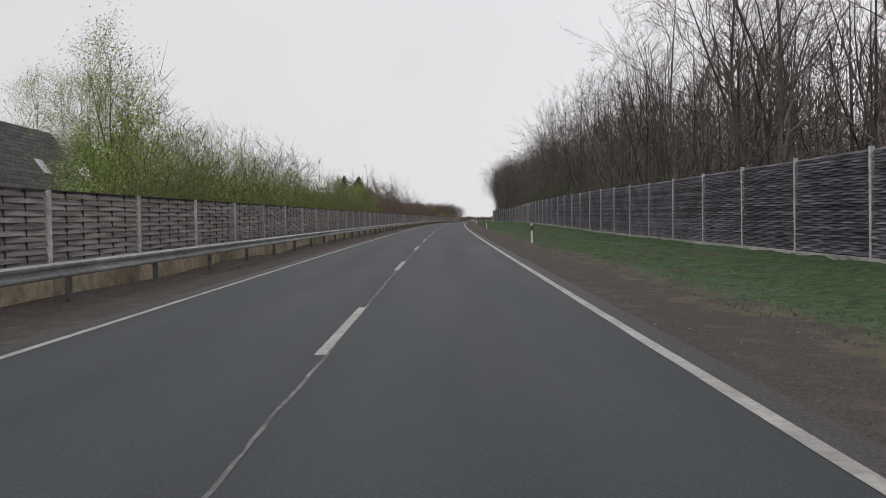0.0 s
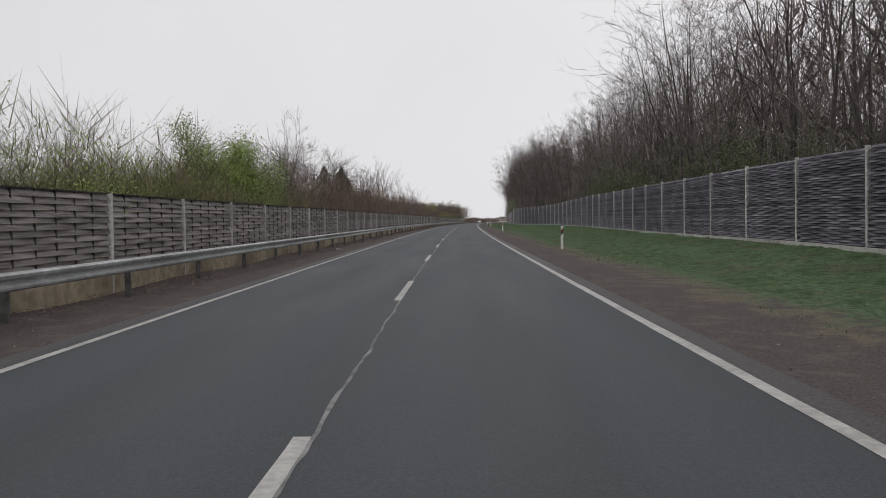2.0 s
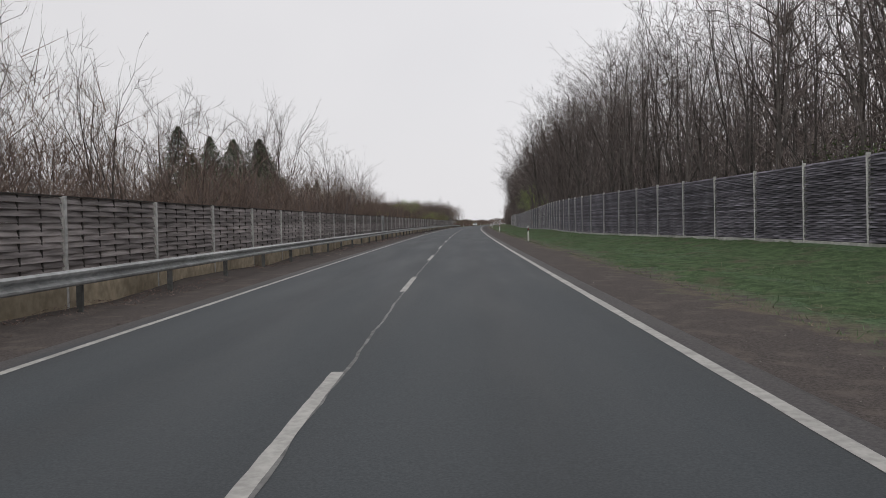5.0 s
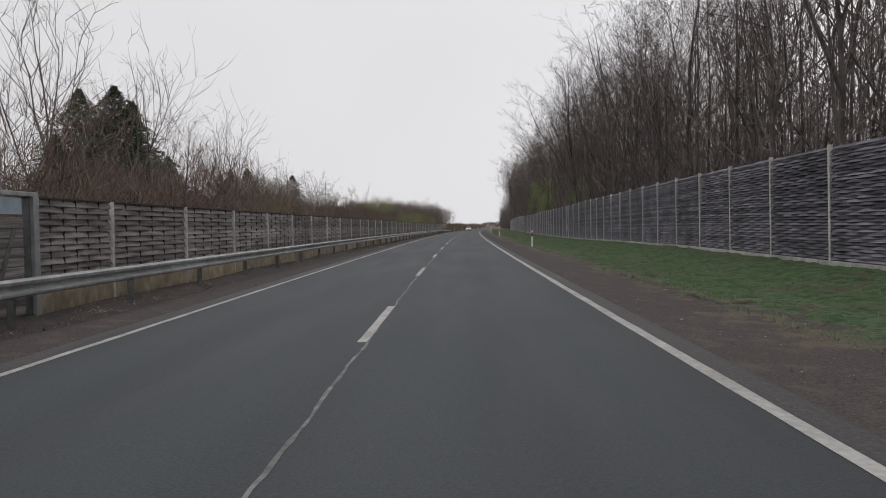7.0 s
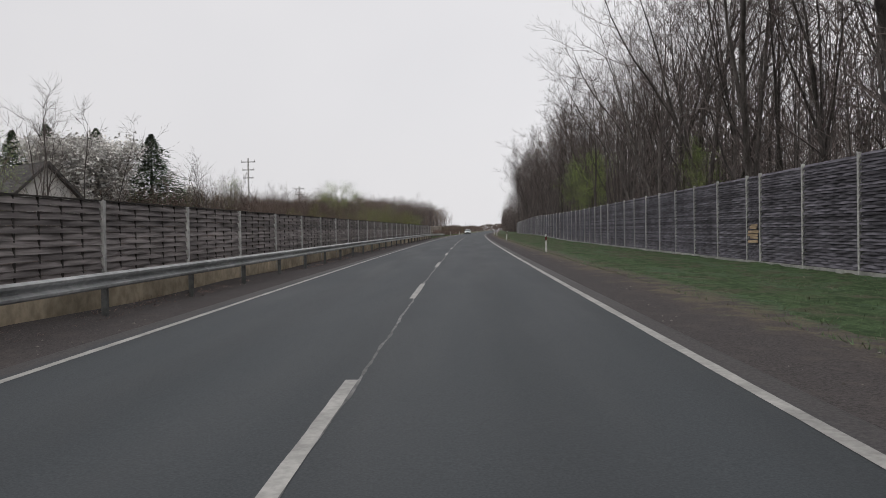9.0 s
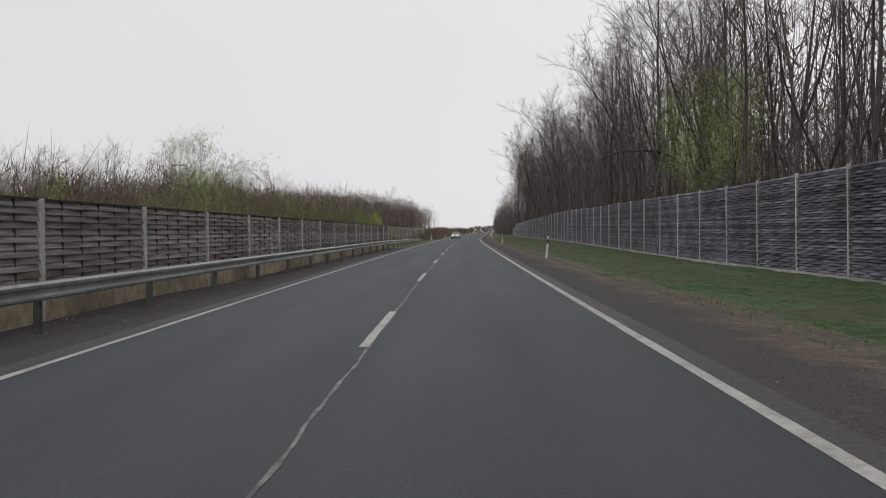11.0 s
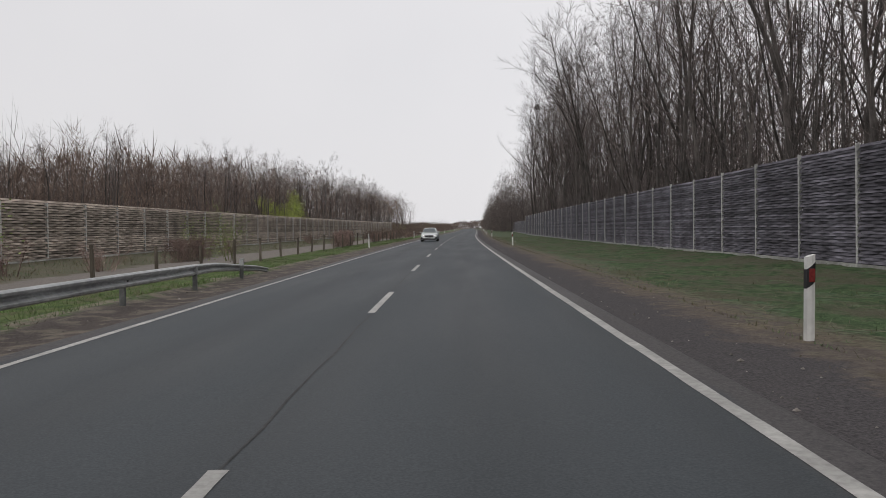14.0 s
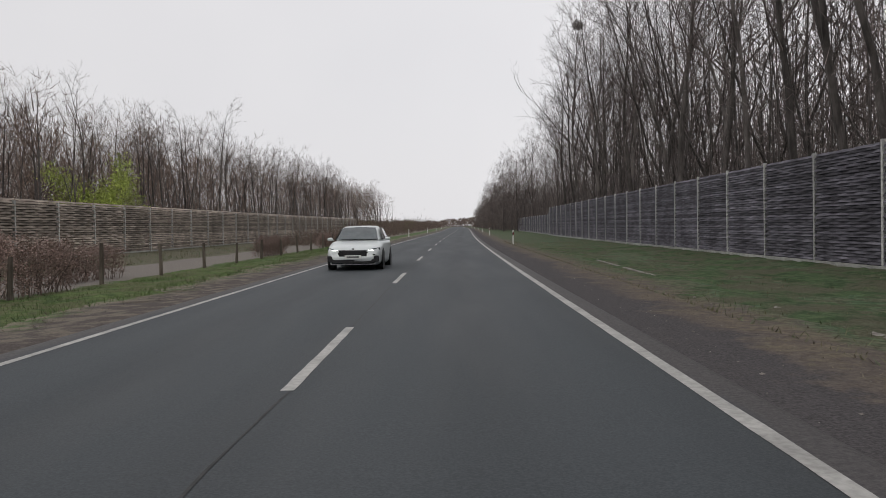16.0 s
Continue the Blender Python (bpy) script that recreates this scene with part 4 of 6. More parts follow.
def boughed_tree(s, o):
    """A stout tree with one long, nearly level bough towards the road."""
    trunk, crown = tree_wood(91, 21, 0.24, 2, 9, 6, 6, 0.35, 0.36, 0.75, 0.08)
    tree = thing("bare_tree", place(s, o, float(ground_z(s, o)) - 0.1), "stout bare tree with one long level bough", "tree", "bare trees along the barrier")
    r, wood = random.Random(92), Wood()
    pts = [Vector((0.0, 0.0, 6.8)), Vector((-1.4, -0.4, 7.5)), Vector((-3.2, -0.6, 7.75)), Vector((-5.0, -0.8, 7.6)), Vector((-6.4, -0.6, 7.1)), Vector((-7.8, -0.9, 6.6))]
    wood.tube(pts, [0.13, 0.12, 0.10, 0.08, 0.05, 0.0], 6)
    for k in range(26):
        u = r.uniform(0.8, 4.9)
        p = pts[int(u)].lerp(pts[int(u) + 1], u % 1)
        side = limb(r, p, turned(r, (pts[int(u) + 1] - pts[int(u)]).normalized(), 0.9), r.uniform(0.7, 2.0), 3, 0.2, 0.06)
        wood.tube(side, [0.022, 0.015, 0.009, 0.0], 3)
        for q in range(7):
            h = r.uniform(0.4, 2.9)
            twig(wood, r, side[int(h)].lerp(side[int(h) + 1], h % 1), turned(r, (side[int(h) + 1] - side[int(h)]).normalized(), 0.7), r.uniform(0.3, 0.8), 0.006)
    part("trunk", trunk.mesh("trunk", BARK), parent=tree)
    part("crown", crown.mesh("crown", TWIG), parent=tree)
    part("bough", wood.mesh("bough", BARK), parent=tree, label="long level bough with hanging twigs")


boughed_tree(365.0, 19.5)
spots = []
for row, (o0, o1) in enumerate(((4.5, 9), (9, 18))):
    s = -20.0
    while s < (720 if row == 0 else 640):
        spots.append((rng.randrange(4), s, float(edge_o(s)) + rng.uniform(o0, o1) - (3.0 if s > 590 else 0.0), wood_height(s) / 16 * rng.uniform(0.85, 1.12), rng.uniform(0, 6.28)))
        s += (rng.uniform(2.4, 4.2) + row * 0.9) * (1.0 if s < 560 else 1.3)
scatter("back_trees", [[(t, 0), (c, 1)] for t, c in back], spots, (BARK, TWIG), "bare dark trees standing deep in the wood", "woods")


def slivers(name, count, area, material, label, category, seed, long=(0.8, 2.2), wide=(0.012, 0.03), lift=1.2):
    """Uncountable thin twigs: area(rng, n) gives s, o and the height over the ground."""
    r = np.random.default_rng(seed)
    s, o, z = area(r, count)
    p = at(s, o, ground_z(s, o) + z)
    d = r.normal(0, 1, (count, 3))
    d[:, 2] = np.abs(d[:, 2]) + lift
    d /= np.linalg.norm(d, axis=1)[:, None]
    side = np.cross(d, r.normal(0, 1, (count, 3)))
    side /= np.linalg.norm(side, axis=1)[:, None]
    ln, w = r.uniform(*long, (count, 1)), r.uniform(*wide, (count, 1))
    v = np.stack([p - side * w, p + side * w, p + d * ln], 1).reshape(-1, 3)
    ob = part(name, mesh_of(name, v, np.arange(count * 3).reshape(-1, 3), material))
    return tagged(ob, label, category, kind="stuff")


def stems(name, count, area, material, label, category, seed, height, girth):
    """A far stand of straight thin stems."""
    r = np.random.default_rng(seed)
    s, o, tall = area(r, count)
    p = at(s, o, ground_z(s, o) - 0.2)
    top = p + np.stack([r.normal(0, 0.6, count), r.normal(0, 0.6, count), tall * r.uniform(*height, count)], -1)
    g = r.uniform(*girth, count)[:, None]
    ring = [p + g * np.array([math.cos(a), math.sin(a), 0]) for a in (0.3, 2.4, 4.5)]
    v = np.stack([*ring, top], 1).reshape(-1, 3)
    k = np.arange(count)[:, None, None] * 4
    f = (k + np.array([[0, 1, 3], [1, 2, 3], [2, 0, 3]])[None]).reshape(-1, 3)
    ob = part(name, mesh_of(name, v, f, material))
    return tagged(ob, label, category, kind="stuff")



def crowned(r, n, trees, width=0.14, low=0.25):
    """Twigs gathered into the crowns of separate trees, given as arrays of s, o and height."""
    ts, to, th = trees
    k = r.integers(0, len(ts), n)
    f = low + (1 - low) * r.uniform(0, 1, n) ** 0.85
    u = (f - low) / (1 - low)
    reach = width * th[k] * np.sqrt(np.clip(1 - (1.7 * u - 0.75) ** 2, 0.03, 1)) * np.sqrt(r.uniform(0, 1, n))
    a = r.uniform(0, 2 * np.pi, n)
    return ts[k] + reach * np.cos(a), to[k] + reach * np.sin(a), th[k] * f


def deep_wood(r, n):
    s = r.uniform(-30, 900, n)
    return s, edge_o(s) + r.uniform(4, 60, n), wood_tall(s)


stems("far_trunks", 6500, deep_wood, BARK, "dense dark trunks deep in the bare wood", "woods", 31, (0.6, 1.0), (0.04, 0.10))


def under_wood(r, n):
    s = r.uniform(-30, 760, n)
    u = r.uniform(0, 1, n) ** 1.5
    return s, edge_o(s) + 0.8 + 22 * u, np.abs(r.normal(0, 1.0, n)) * np.interp(s, [-30, 300, 400, 760], [3.0, 3.2, 4.6, 4.6])


def high_wood(r, n):
    m = 1700
    s = r.uniform(-30, 760, m)
    s = np.where((s < 110) & (r.random(m) < 0.5), r.uniform(110, 310, m), s)
    s = np.where((s > 198) & (s < 238) & (r.random(m) < 0.45), r.uniform(560, 760, m), s)
    s = np.where((s > 310) & (s < 395) & (r.random(m) < 0.65), r.uniform(560, 760, m), s)
    return crowned(r, n, (s, edge_o(s) + np.where(s > 440, 0.2, 1.5) + 25 * r.uniform(0, 1, m) ** 1.3, wood_tall(s) * r.uniform(0.8, 1.1, m)), 0.13, 0.2)


slivers("undergrowth", 100000, under_wood, TWIG, "brown tangled undergrowth below the bare trees", "undergrowth", 32, (0.5, 1.6), (0.007, 0.019), 0.5)
slivers("undergrowth", 60000, lambda r, n: (lambda s: (s, edge_o(s) + r.uniform(8, 40, n), np.abs(r.normal(0, 1.0, n)) * np.interp(s, [0, 300, 400], [3.6, 4.2, 5.6])))(r.uniform(-20, 640, n)), TWIG, "dim brown undergrowth deep in the wood", "undergrowth", 49, (0.8, 2.2), (0.03, 0.07), 0.5)
slivers("far_twigs", 165000, high_wood, TWIG, "fine grey-brown twigs of the deep wood", "woods", 33, (0.5, 1.4), (0.009, 0.022), 0.35)



def close_wood(r, n):
    m = 260
    s = np.where(r.random(m) < 0.5, r.uniform(243, 310, m), r.uniform(430, 525, m))
    return crowned(r, n, (s, edge_o(s) + r.uniform(1.5, 16, m), wood_tall(s) * r.uniform(0.85, 1.12, m)), 0.13, 0.25)


slivers("far_twigs", 60000, close_wood, TWIG, "fine grey-brown twigs of the wood's edge", "woods", 50, (0.4, 1.2), (0.008, 0.018), 0.35)


def dark_wood(r, n):
    m = 1500
    s = r.uniform(-30, 860, m)
    return crowned(r, n, (s, edge_o(s) + r.uniform(9, 70, m), wood_tall(s) * r.uniform(0.7, 0.98, m)), 0.16, 0.0)


slivers("deep_woods", 110000, dark_wood, TWIG, "dense dim wood far behind the barrier", "woods", 42, (1.6, 4.0), (0.035, 0.10), 1.0)

# ---- shrubs ----


SPROUT = [(7, 0.12, 0.42, 0.5, 0.10, 1, 3), (4, 0.3, 0.5, 0.5, 0.05, 1, 3)]
SPROUT_FINE = [(7, 0.12, 0.42, 0.55, 0.10, 2, 3), (4, 0.3, 0.5, 0.6, 0.05, 1, 3)]


def shrub_wood(seed, stems_n, height, splay, fine=False):
    rng = random.Random(seed)
    wood = Wood()
    for _ in range(stems_n):
        a = rng.uniform(0, 2 * math.pi)
        start = Vector((math.cos(a), math.sin(a), 0)) * rng.uniform(0.05, 0.6) + Vector((0, 0, -0.2))
        way = Vector((math.cos(a) * splay * rng.random(), math.sin(a) * splay * rng.random(), 1))
        h = height * rng.uniform(0.6, 1.08)
        pts = limb(rng, start, way, h, 3, 0.12, 0.07)
        wood.tube(pts, [(0.024 if fine else 0.032) * (1 - 0.85 * j / 3) for j in range(4)], 3)
        sprout(wood, rng, pts, 0.018 if fine else 0.03, 0, SPROUT_FINE if fine else SPROUT, 0.0075 if fine else 0.011)
    return wood


def shrub(seed, stems_n, height, splay, material, name, label, category="shrub", leaves=0, leaf=None, size=0.05, spread=0.22, group=""):
    bush = thing(name, Matrix(), label, category, group)
    wood = shrub_wood(seed, stems_n, height, splay, True)
    part("branch_work", wood.mesh("branch_work", material), parent=bush)
    if leaves:
        part("foliage", flecks(np.random.default_rng(seed), wood.tips, leaves, spread, size, leaf), parent=bush, label="small fresh leaves" if leaf in (LEAF, YELLOW_LEAF, DARK_LEAF) else "")
    return bush


bare = [shrub(101, 8, 5.0, 0.5, BROWN_TWIG, "bare_shrub", "bare brown shrub with many upright stems", group="shrubs beyond the low barrier"),
        shrub(102, 9, 5.0, 0.8, TWIG, "bare_shrub", "bare grey shrub with many upright stems", group="shrubs beyond the low barrier"),
        shrub(103, 7, 5.0, 0.9, BROWN_TWIG, "bare_shrub", "bare brown shrub with spreading stems", group="shrubs beyond the low barrier")]
budding = [shrub(111, 8, 5.0, 0.5, OLIVE_TWIG, "budding_shrub", "olive shrub with upright stems and first small leaves", leaves=4500, leaf=LEAF, size=0.026, group="budding shrubs"),
           shrub(112, 8, 5.0, 0.7, OLIVE_TWIG, "budding_shrub", "brown-green shrub with first small leaves", leaves=4000, leaf=LEAF, size=0.026, group="budding shrubs")]
willow = shrub(121, 17, 6.6, 0.55, OLIVE_TWIG, "green_shrub", "large rounded shrub in bright spring green", leaves=15000, leaf=LEAF, size=0.062, spread=0.24)
dome = shrub(124, 26, 6.0, 0.52, OLIVE_TWIG, "green_shrub", "dense rounded shrub in full spring green leaf", leaves=60000, leaf=LEAF, size=0.042, spread=0.30)
yellow = shrub(122, 8, 6.0, 0.7, OLIVE_TWIG, "yellow_green_shrub", "shrub with bright yellow-green new leaves", leaves=15000, leaf=YELLOW_LEAF, size=0.068, spread=0.36)
ivy = shrub(123, 6, 3.2, 0.9, OLIVE_TWIG, "evergreen_shrub", "low dark green leafy shrub under the trees", leaves=2600, leaf=DARK_LEAF, size=0.04, spread=0.4, group="green shrubs under the trees")
rng = random.Random(99)
# the row right behind the low barrier stands singly, the thicket behind it is joined
for s0, s1, step, o0, o1, h0, h1, kinds in (
        (20, 66, 2.0, -10.5, -7.4, 3.8, 5.2, budding), (62, 92, 2.0, -10.5, -7.4, 2.8, 4.0, budding), (92, 132, 2.2, -10.5, -7.4, 3.4, 5.0, bare * 2 + budding), (128, 262, 2.2, -11.0, -7.4, 3.6, 5.2, bare),
        (262, 330, 6.0, -14.0, -8.0, 1.8, 2.6, bare + budding), (328, 368, 2.0, -12.0, -7.5, 3.2, 4.6, budding + bare), (400, 560, 4.0, -23.0, -20.6, 3.0, 4.6, bare)):
    s = s0
    while s < s1:
        k, o = rng.choice(kinds), rng.uniform(o0, o1)
        if s > 2.05 * (1.25 - o) + 3.0:
            plant(k, s, o, rng.uniform(h0, h1) / 5.0, rng.uniform(0, 360))
        s += step * rng.uniform(0.6, 1.4)
spots = []
for s0, s1, step, o0, o1, h0, h1, kinds in (
        (22, 66, 2.4, -17.0, -10.0, 4.4, 5.8, (2, 2, 3)), (62, 94, 2.4, -17.0, -9.0, 3.6, 4.8, (2, 3)), (94, 132, 2.8, -17.0, -9.0, 4.4, 6.2, (0, 1, 2, 3)), (128, 262, 2.8, -20.0, -9.0, 5.0, 7.4, (0, 1)),
        (262, 296, 8.0, -18.0, -12.0, 1.8, 2.6, (0, 1, 2)), (296, 345, 1.4, -34.0, -16.0, 3.8, 5.8, (0, 1, 2, 3)), (328, 368, 1.8, -22.0, -10.0, 4.2, 6.4, (0, 1, 1, 3)), (366, 404, 1.8, -30.0, -21.0, 4.0, 6.0, (0, 1, 2)), (398, 640, 4.0, -30.0, -20.8, 3.2, 5.0, (0, 0, 1)), (560, 780, 3.0, -30.0, -12.0, 2.4, 4.0, (0, 2))):
    s = s0
    while s < s1:
        o = rng.uniform(o0, o1)
        if s > 2.05 * (1.25 - o) + 3.0:
            spots.append((rng.choice(kinds), s, o, rng.uniform(h0, h1) / 5.0, rng.uniform(0, 6.28)))
        s += step * rng.uniform(0.6, 1.4)
_k = [shrub_wood(131, 6, 5.0, 0.5), shrub_wood(132, 6, 5.0, 0.8), shrub_wood(133, 6, 5.0, 0.55), shrub_wood(134, 6, 5.0, 0.8)]
scatter("shrub_thicket", [[(_k[0], 0)], [(_k[1], 1)], [(_k[2], 2)], [(_k[3], 2)]], spots, (BROWN_TWIG, TWIG, OLIVE_TWIG), "dense bare and budding shrubs behind the low barrier", "undergrowth")
plant(dome, 92.5, -10.4, 0.99, 0)
plant(dome, 97.5, -10.8, 0.72, 70)
for s, o, k in ((34.0, -12.8, 0.92), (37.5, -14.0, 0.85), (45, -13.2, 0.7), (53, -12.4, 0.64), (61, -12.8, 0.62), (70, -11.5, 0.58)):
    plant(willow, s, o, k, s * 23)
plant(yellow, 487.5, -23.8, 1.02, 0)
plant(budding[0], 402.5, -21.6, 0.7, 40)
plant(yellow, 237, -9.6, 0.5, 90)
plant(yellow, 331, -17, 0.66, 10)
for s, o, k in ((275, -19.6, 1.0), (278, -20.6, 1.08), (272, -18.6, 0.9), (269, -19.4, 0.85)):
    plant(budding[int(s) % 2], s, o, k, s * 77 % 360)
for s, k in ((60, 1.0), (84, 1.1), (101, 1.3), (113, 1.2), (121, 1.3), (133, 1.2), (142, 1.3), (155, 1.0), (234, 0.9), (286, 1.0), (298, 1.2), (309, 1.1), (345, 1.4), (349, 1.5), (356, 1.2), (377, 1.1), (421, 1.0), (440, 0.9), (468, 0.8), (104, 1.5), (108, 1.6), (111, 1.4), (117, 1.6), (124, 1.5), (128, 1.6), (131, 1.3), (138, 1.5), (146, 1.4), (151, 1.3)):
    plant(ivy, s, wall_o(s) + rng.uniform(2.0, 7), k, rng.uniform(0, 360))


def leaf_cover(name, count, area, material, size, seed, label):
    """Low leafy growth that covers the ground, too dense to count."""
    r = np.random.default_rng(seed)
    s, o, z = area(r, count)
    ob = part(name, flecks(r, at(s, o, ground_z(s, o) + z), count, 0.12, size, material, name))
    return tagged(ob, label, "undergrowth", kind="stuff")


def tufted(r, n, s0, s1, deep, tall, clumps):
    cs, cd, ch = r.uniform(s0, s1, clumps), r.uniform(1.2, deep, clumps), r.uniform(0.4, 1.0, clumps)
    k = r.integers(0, clumps, n)
    s, d = cs[k] + r.normal(0, 0.9, n), cd[k] + r.normal(0, 0.7, n)
    return s, wall_o(s) + np.maximum(d, 0.6), tall * ch[k] * r.uniform(0, 1, n)


leaf_cover("green_cover", 22000, lambda r, n: tufted(r, n, 24, 100, 12, 5.0, 90), MOSS_LEAF, 0.05, 205, "thin green growth among the trunks behind the tall barrier")
leaf_cover("green_cover", 34000, lambda r, n: tufted(r, n, 98, 168, 9, 4.0, 130), MOSS_LEAF, 0.06, 201, "dim green leafy growth on the slope under the trees")
leaf_cover("green_cover", 9000, lambda r, n: tufted(r, n, 284, 322, 9, 3.6, 36), MOSS_LEAF, 0.06, 202, "green leafy brambles behind the tall barrier")
leaf_cover("green_cover", 9000, lambda r, n: tufted(r, n, 336, 366, 8, 4.4, 30), MOSS_LEAF, 0.06, 203, "green leafy brambles behind the tall barrier")
leaf_cover("green_cover", 12000, lambda r, n: tufted(r, n, 380, 560, 12, 3.0, 60), MOSS_LEAF, 0.06, 204, "green leafy brambles scattered behind the tall barrier")



def leafy_thicket(r, n):
    s, o = r.uniform(20, 104, n), r.uniform(-17, -7.2, n)
    s = np.where(s > 2.05 * (1.25 - o) + 3.0, s, r.uniform(50, 104, n))
    tuft = np.random.default_rng(77).uniform(0.3, 1.0, (60, 12))[(s / 1.9).astype(int) % 60, (np.abs(o) / 1.7).astype(int) % 12]
    return s, o, tuft * r.uniform(0, 1, n) ** 0.9 * np.interp(s, [60, 82, 88], [5.0, 4.8, 2.6])


leaf_cover("green_cover", 100000, leafy_thicket, LEAF, 0.032, 206, "small first leaves all through the olive thicket")

# the taller bare trees behind the low barrier
sapling = tall_tree(41, 9, YOUNG, label="bare multi-stemmed roadside tree with upswept branches")[0]
whip = tall_tree(57, 9, (0.055, 5, 5, 3, 2, 0.22, 0.5, 0.42, 0.20), label="bare roadside tree of long thin upright rods")[0]
slender = tall_tree(42, 9, (0.07, 2, 8, 4, 5, 0.2, 0.36, 0.5, 0.14), label="slender bare roadside tree")[0]
locust = [tall_tree(43, 14, (0.14, 1, 13, 5, 7, 0.45, 0.30, 0.75, 0.09), label="bare locust tree with a straight dark trunk")[0], tall_tree(44, 14, LOCUST, label="bare locust tree with a forked trunk")[0]]
leafing, _lc = tall_tree(45, 10, YOUNG, "leafing_tree", "slender tree with sparse first green leaves", OLIVE_TWIG)
part("foliage", flecks(np.random.default_rng(5), _lc.tips, 5200, 0.28, 0.042, LEAF), parent=leafing, label="sparse light green leaves")
for s, o, k in ((33.5, -12.6, 0.92), (36.5, -13.6, 0.8), (45, -13, 0.66), (52, -12, 0.6), (56, -24.5, 1.15), (59, -27.5, 1.2), (66, -30, 1.3), (63, -31.5, 1.25)):
    plant(leafing, s, o, k, s * 37)
for s, o, k in ((45.5, -10.5, 0.78), (58, -11.5, 0.72), (72, -9.5, 0.5), (83, -13, 0.6), (106, -14, 0.8), (121, -10, 0.75), (127, -11, 0.9), (134, -12, 1.0), (140, -10.5, 0.85), (147, -14, 1.0), (155, -12, 0.95),
                (165, -12, 0.9), (176, -14, 1.0), (188, -13, 0.95), (198, -15, 1.1), (206, -15, 1.35), (213, -17, 1.4), (217, -13, 1.2), (222, -12, 1.0), (228, -14, 1.0), (234, -12, 0.9), (241, -16, 0.85), (250, -13, 0.75), (264, -9.2, 0.6), (267, -9.8, 0.6), (283, -20, 0.9), (316, -20, 0.75), (325, -19, 0.7), (334, -18, 0.6)):
    plant(whip if 160 < s < 262 and int(s) % 4 else sapling if int(s) % 3 else slender, s, o, k, s * 53, 0)
BUSHY = (0.075, 3, 5, 5, 4, 0.15, 0.42, 0.7, 0.09)
_bushy = [tree_wood(k, 8, *BUSHY) for k in (48, 49, 50)]
rng, spots = random.Random(321), []
for s0, s1, step, o0, o1, h0, h1 in ((62, 90, 5.5, -14, -10, 3.2, 4.4), (96, 130, 4.5, -14, -8.5, 4.4, 6.2), (128, 258, 4.0, -17, -9, 5.0, 7.2), (296, 345, 3.0, -34, -17, 4.5, 6.5), (332, 369, 2.0, -20, -11, 5.0, 6.8), (366, 402, 1.9, -28, -21.5, 7.0, 9.0)):
    s = s0
    while s < s1:
        spots.append((rng.randrange(3), s, rng.uniform(o0, o1), rng.uniform(h0, h1) / 8.0, rng.uniform(0, 6.28)))
        s += step * rng.uniform(0.6, 1.4)
scatter("roadside_trees", [[(t, 0), (c, 1)] for t, c in _bushy], spots, (BARK, BROWN_TWIG), "small bare trees with spreading crowns among the thicket", "woods")
for s, o, k in ((346, -15, 0.72), (351, -18, 0.75), (357, -16, 0.66), (372, -22.5, 0.7), (376, -24.5, 0.72), (319, -22, 0.6)):
    plant(leafing, s, o, k, s * 37)
for s, d, k in ((343.5, 3.0, 0.95), (347, 4.0, 1.05), (350, 2.6, 0.9), (353, 5.0, 1.1), (297, 3.5, 0.6), (302, 5.0, 0.7)):
    plant(leafing, s, float(wall_o(s)) + d, k, s * 29)
bushy = [tall_tree(55, 8, BUSHY, label="small bare roadside tree with a spreading crown")[0], tall_tree(56, 8, (0.07, 4, 5, 5, 5, 0.15, 0.42, 0.75, 0.08), label="small bare roadside tree with many curved branches")[0]]
for i, (s, o, h) in enumerate(((60, -13.5, 7.6), (63, -11, 7.6), (66, -12.5, 8.0), (80, -13, 4.8), (87, -14, 5.0), (97, -9.6, 7.0), (100, -13.5, 7.6), (104, -10.5, 7.8), (108, -9.4, 6.8), (111, -12, 8.4), (113.5, -15, 8.6), (116, -9.8, 7.0), (119, -14.5, 8.6), (121, -12, 8.0), (126, -15, 8.8), (131, -10.5, 6.8), (144, -12, 7.4), (158, -13, 7.6), (264.5, -20, 8.2), (269.5, -20.5, 8.5), (275, -21, 8.2), (301, -18, 6.6), (315, -23, 8.6), (329, -24, 7.6), (336, -13, 5.6), (339, -16, 6.0))):
    plant(bushy[i % 2], s, o, h / 8.0, s * 47 % 360)
rng = random.Random(123)
s, spots = 370.0, []
while s < 690:
    k = float(np.interp(s, [370, 400, 435, 455, 472, 488, 510, 690], [0.54, 0.58, 0.59, 0.66, 0.72, 0.84, 0.89, 0.85]))
    if s < 600:
        plant(locust[rng.randrange(2)], s + rng.uniform(0, 3), rng.uniform(-25, -21.5), k * rng.uniform(0.85, 1.12), rng.uniform(0, 360))
    for o0, o1 in ((-26, -21.5), (-30, -25), (-35, -28), (-44, -33)):
        spots.append((rng.randrange(2), s + rng.uniform(0, 4), rng.uniform(o0, o1), k * rng.uniform(0.85, 1.12), rng.uniform(0, 6.28)))
    s += 3.9
scatter("locust_wood", [[(t, 0), (c, 1)] for t, c in (tree_wood(46, 14, 0.11, 1, 10, 3, 4, 0.45, 0.3, 0.75, 0.09, 0.009), tree_wood(47, 14, 0.10, 2, 5, 3, 4, 0.45, 0.3, 0.7, 0.09, 0.009))], spots, (BARK, BROWN_TWIG), "bare locust wood behind the pale barrier", "woods")


def screen(s, o):
    """Keeps the gap through which the first house shows."""
    return s > 2.05 * (1.25 - o) + 3.0


_tops = np.random.default_rng(17).uniform(0.35, 1.0, (400, 40))


